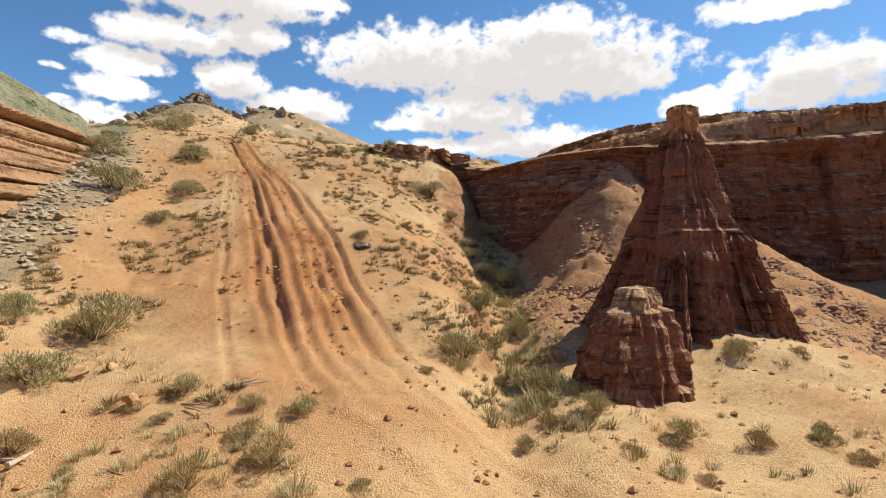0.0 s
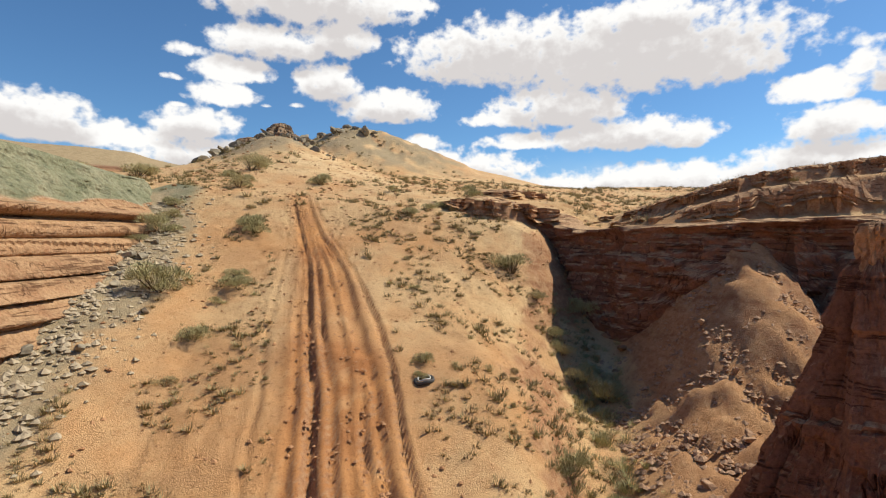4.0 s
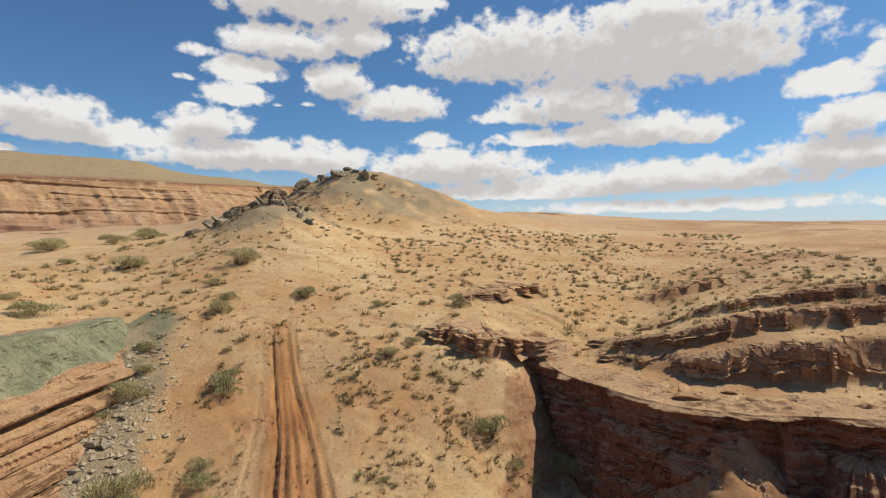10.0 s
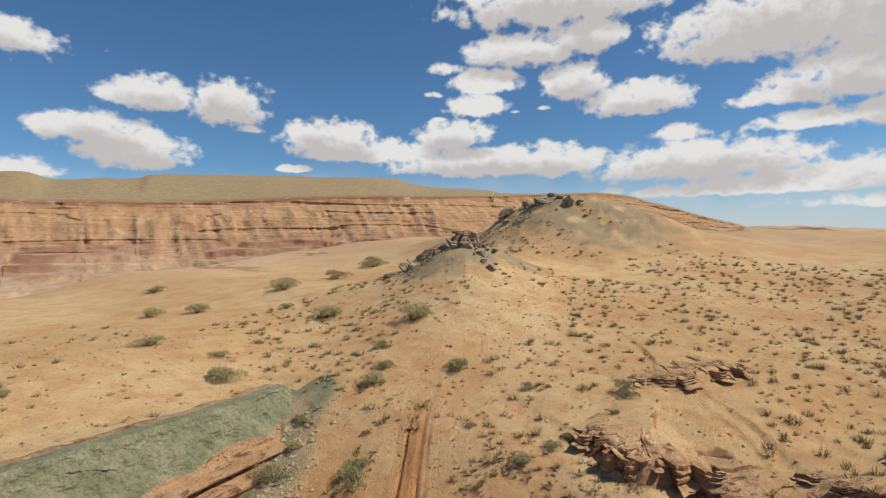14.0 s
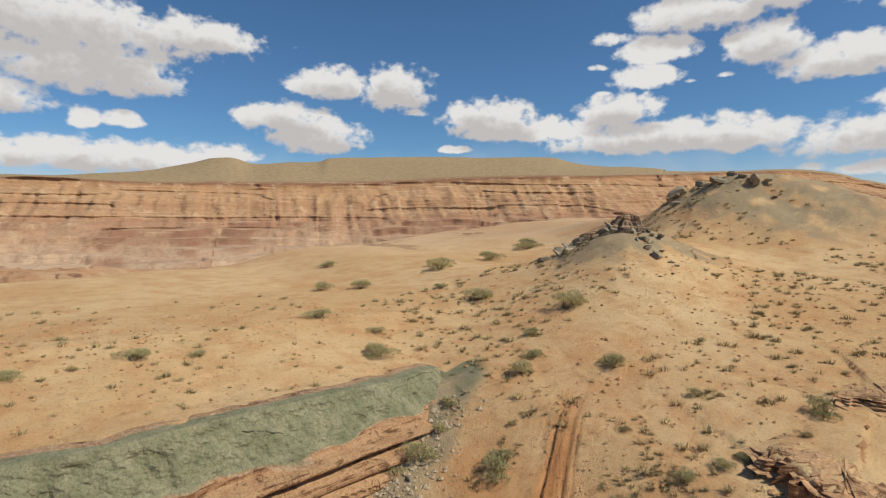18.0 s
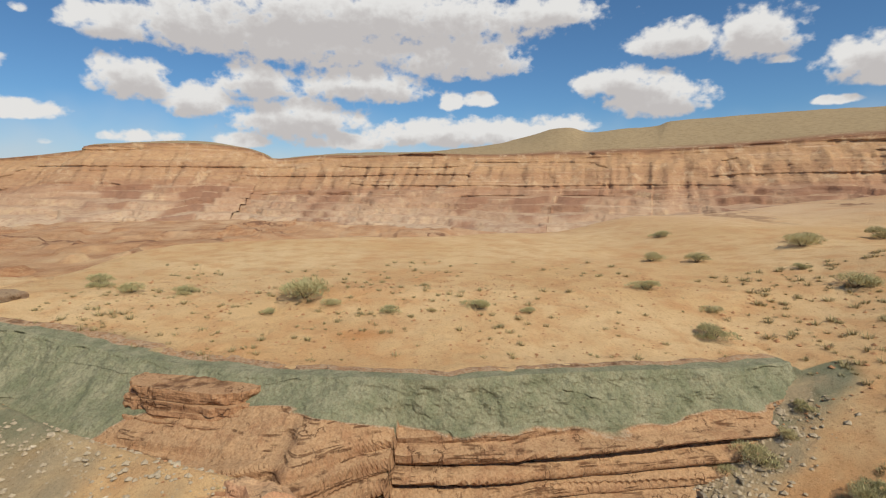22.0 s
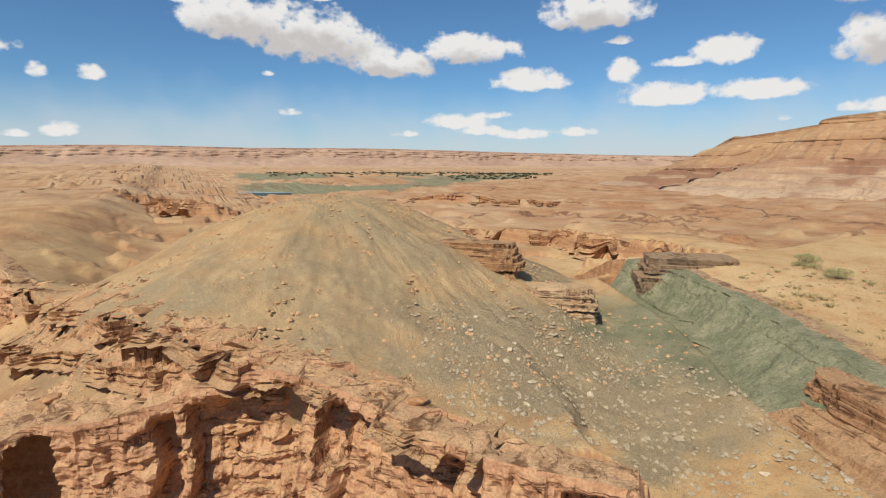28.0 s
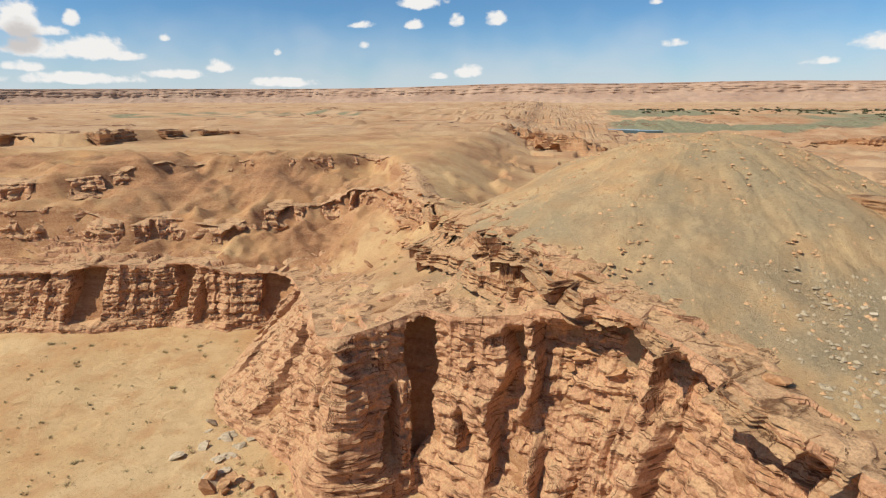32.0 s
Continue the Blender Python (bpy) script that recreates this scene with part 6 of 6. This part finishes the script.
def river():
    """A strip of slow water on the plain, seen past the mound."""
    m, nt, b = nodes_of("river_water")
    nt.links.new(blend(nt, grain(nt, add(nt, "NewGeometry").outputs["Position"], 0.2), (0.06, 0.09, 0.10), (0.09, 0.13, 0.15)), b.inputs["Base Color"])
    b.inputs["Roughness"].default_value = 0.08
    a = np.radians(np.linspace(168.5, 174, 40))
    mid, half = 243 + 4 * np.sin(a * 40), 3 + 1.5 * np.sin(a * 53)
    x, y = 3.9 - mid * np.sin(a), 9.9 + mid * np.cos(a)
    level = float(surface(x, y).max()) + 0.1
    v = [(3.9 - (r + k) * math.sin(t), 9.9 + (r + k) * math.cos(t), level - d) for t, r, h in zip(a, mid, half) for k, d in ((-h, 0), (h, 0), (h, 1.5), (-h, 1.5))]
    f = [(4 * k + p, 4 * k + (p + 1) % 4, 4 * k + 4 + (p + 1) % 4, 4 * k + 4 + p) for k in range(39) for p in range(4)]
    me = bpy.data.meshes.new("river")
    me.from_pydata(v, [], f)
    me.materials.append(m)
    return tagged(new("river", me), "strip of grey-blue river water on the plain", "water", kind="structure")


river()


def pebbles(name, spots, seed, label, material):
    rng = np.random.RandomState(seed)
    x, y, s = np.array(spots).T
    z = surface(x, y)
    base = np.array([(1, 0, 0), (0.3, 0.9, 0.1), (-0.8, 0.5, 0), (-0.7, -0.6, 0.1), (0.4, -0.9, 0), (0.15, 0.1, 0.65), (0, 0, -0.5)])
    tri = np.array([(0, 1, 5), (1, 2, 5), (2, 3, 5), (3, 4, 5), (4, 0, 5), (1, 0, 6), (2, 1, 6), (3, 2, 6), (4, 3, 6), (0, 4, 6)])
    a = rng.uniform(0, 6.28, len(x))
    v = base[None] * rng.uniform(0.7, 1.3, (len(x), 7, 3)) * (s * 0.5)[:, None, None]
    c, q = np.cos(a)[:, None], np.sin(a)[:, None]
    v = np.stack([v[..., 0] * c - v[..., 1] * q + x[:, None], v[..., 0] * q + v[..., 1] * c + y[:, None], v[..., 2] + z[:, None]], -1)
    f = (tri[None] + 7 * np.arange(len(x))[:, None, None]).reshape(-1, 3)
    me = bpy.data.meshes.new(name)
    me.from_pydata(v.reshape(-1, 3).tolist(), [], f.tolist())
    me.materials.append(material)
    return tagged(new(name, me), label, "stones", kind="stuff")


pebbles("pebbles", scatter(5500, (-16, 16, 2, 32), (0.03, 0.17), None, 3) + scatter(2600, (-30, 20, 28, 60), (0.06, 0.34), None, 2.6) + scatter(1600, (-34, -18, -8, 28), (0.05, 0.24), None, 2.6), 41, "small red-brown stones scattered over sand", M_STONE_RED)
pebbles("clods", near_line(TRACK[1:7], 900, 0.75, (0.03, 0.14), 2.5), 47, "crumbled red soil clods in the wheel ruts", M_STONE_RED)
pebbles("rubble", near_line([(-16.2, 26), (-13.6, 22), (-12, 17), (-11, 12), (-10, 7)], 1500, 0.8, (0.06, 0.34)) + scatter(3600, (-17, -5, -13, 6), (0.05, 0.30), None, 2.5), 43, "grey-green angular rubble", M_STONE_PALE)
pebbles("scree", scatter(7000, (3, 13, 13, 25), (0.05, 0.26), None, 2.2), 46, "dark red scree below the shaded cliff", M_STONE_DARK)
pebbles("scree", scatter(4200, (-20, 10, -36, -6), (0.06, 0.34), None, 3) + near_line([(18, -10), (12, -8), (6, -8), (1, -5)], 700, 1.2, (0.08, 0.4)), 45, "broken red scree", M_STONE_RED)

# ---- small things on the sand ----
def stick_material():
    m, nt, bs = nodes_of("weathered_wood")
    pos = add(nt, "TexCoord").outputs["Object"]
    n = grain(nt, pos, 9.0, 4.0, 0.6, (6.0, 6.0, 0.6))
    nt.links.new(blend(nt, span(nt, n, 0.35, 0.7), (0.34, 0.27, 0.19), (0.58, 0.50, 0.39)), bs.inputs["Base Color"])
    bs.inputs["Roughness"].default_value = 0.9
    return m


M_WOOD = stick_material()


def stick(x, y, length, thick, heading, lift, seed, label):
    """A bent, tapering dead branch lying on the ground."""
    rng = random.Random(seed)
    bm = bmesh.new()
    rings = []
    for k in range(9):
        t = k / 8
        c = Vector(((t - 0.5) * length, math.sin(t * 3 + seed) * length * 0.05, math.sin(t * 2.2) * length * 0.02))
        r = thick * (1 - 0.6 * t) * rng.uniform(0.85, 1.1)
        rings.append([bm.verts.new(c + Vector((0, math.cos(a) * r, math.sin(a) * r))) for a in [j * math.pi / 3 for j in range(6)]])
    for a, b in zip(rings, rings[1:]):
        for j in range(6):
            bm.faces.new((a[j], a[(j + 1) % 6], b[(j + 1) % 6], b[j]))
    bm.faces.new(rings[0][::-1]), bm.faces.new(rings[-1])
    me = bpy.data.meshes.new("branch")
    bm.to_mesh(me)
    bm.free()
    me.materials.append(M_WOOD)
    ob = new("dead_branch", me)
    ob.matrix_world = pose(x, y, at_ground(x, y) + thick * 0.6 + lift, 0, 0, heading)
    return tagged(ob, label, "branch", "dead branches")


for n, (x, y, ln, th, hd, up) in enumerate(((-3.4, 9.8, 0.88, 0.018, 47, 0.0), (-3.25, 9.71, 0.63, 0.014, 25, 0.0), (-3.93, 8.87, 0.6, 0.02, -21, 0.0), (-3.87, 8.62, 0.55, 0.02, -39, 0.04), (-3.56, 8.28, 0.59, 0.016, -39, 0.0), (-3.69, 8.61, 0.25, 0.02, 47, 0.0), (-4.18, 7.07, 0.63, 0.014, -25, 0.0), (-5.68, 7.39, 0.47, 0.045, 88, 0.0), (-5.75, 7.36, 0.41, 0.03, -13, 0.0))):
    stick(x, y, ln, th, hd, up, 600 + n, "bleached dead branch lying on the sand")


def tyre_scrap(x, y):
    """A torn loop of black rubber with a pale bead."""
    def loop(name, r, tube, z, material, squash, turns=40):
        bm = bmesh.new()
        rings = []
        for k in range(turns):
            a = 2 * math.pi * k / turns
            c = Vector((math.cos(a) * r, math.sin(a) * r * squash, z + 0.02 * math.sin(3 * a)))
            out = Vector((math.cos(a), math.sin(a), 0))
            rings.append([bm.verts.new(c + out * math.cos(b) * tube + Vector((0, 0, math.sin(b) * tube * 1.2))) for b in [j * math.pi / 4 for j in range(8)]])
        for k in range(turns):
            p, q = rings[k], rings[(k + 1) % turns]
            for j in range(8):
                bm.faces.new((p[j], q[j], q[(j + 1) % 8], p[(j + 1) % 8]))
        me = bpy.data.meshes.new(name)
        bm.to_mesh(me)
        bm.free()
        me.materials.append(material)
        return new(name, me)
    black, nt, bs = nodes_of("old_rubber")
    nt.links.new(blend(nt, grain(nt, add(nt, "TexCoord").outputs["Object"], 20.0), (0.02, 0.02, 0.02), (0.07, 0.06, 0.055)), bs.inputs["Base Color"])
    bs.inputs["Roughness"].default_value = 0.7
    pale, nt, bs = nodes_of("dusty_cord")
    nt.links.new(blend(nt, grain(nt, add(nt, "TexCoord").outputs["Object"], 30.0), (0.45, 0.43, 0.40), (0.7, 0.68, 0.63)), bs.inputs["Base Color"])
    ob = new("tyre_scrap")
    for a in (loop("rubber_loop", 0.24, 0.045, 0.04, black, 0.7), loop("bead", 0.17, 0.018, 0.10, pale, 0.65)):
        a.parent = ob
    ob.matrix_world = pose(x, y, at_ground(x, y), 10, -8, 30)
    return tagged(ob, "small torn black tyre scrap lying on sand", "tyre scrap")


tyre_scrap(-2.4, 17.6)
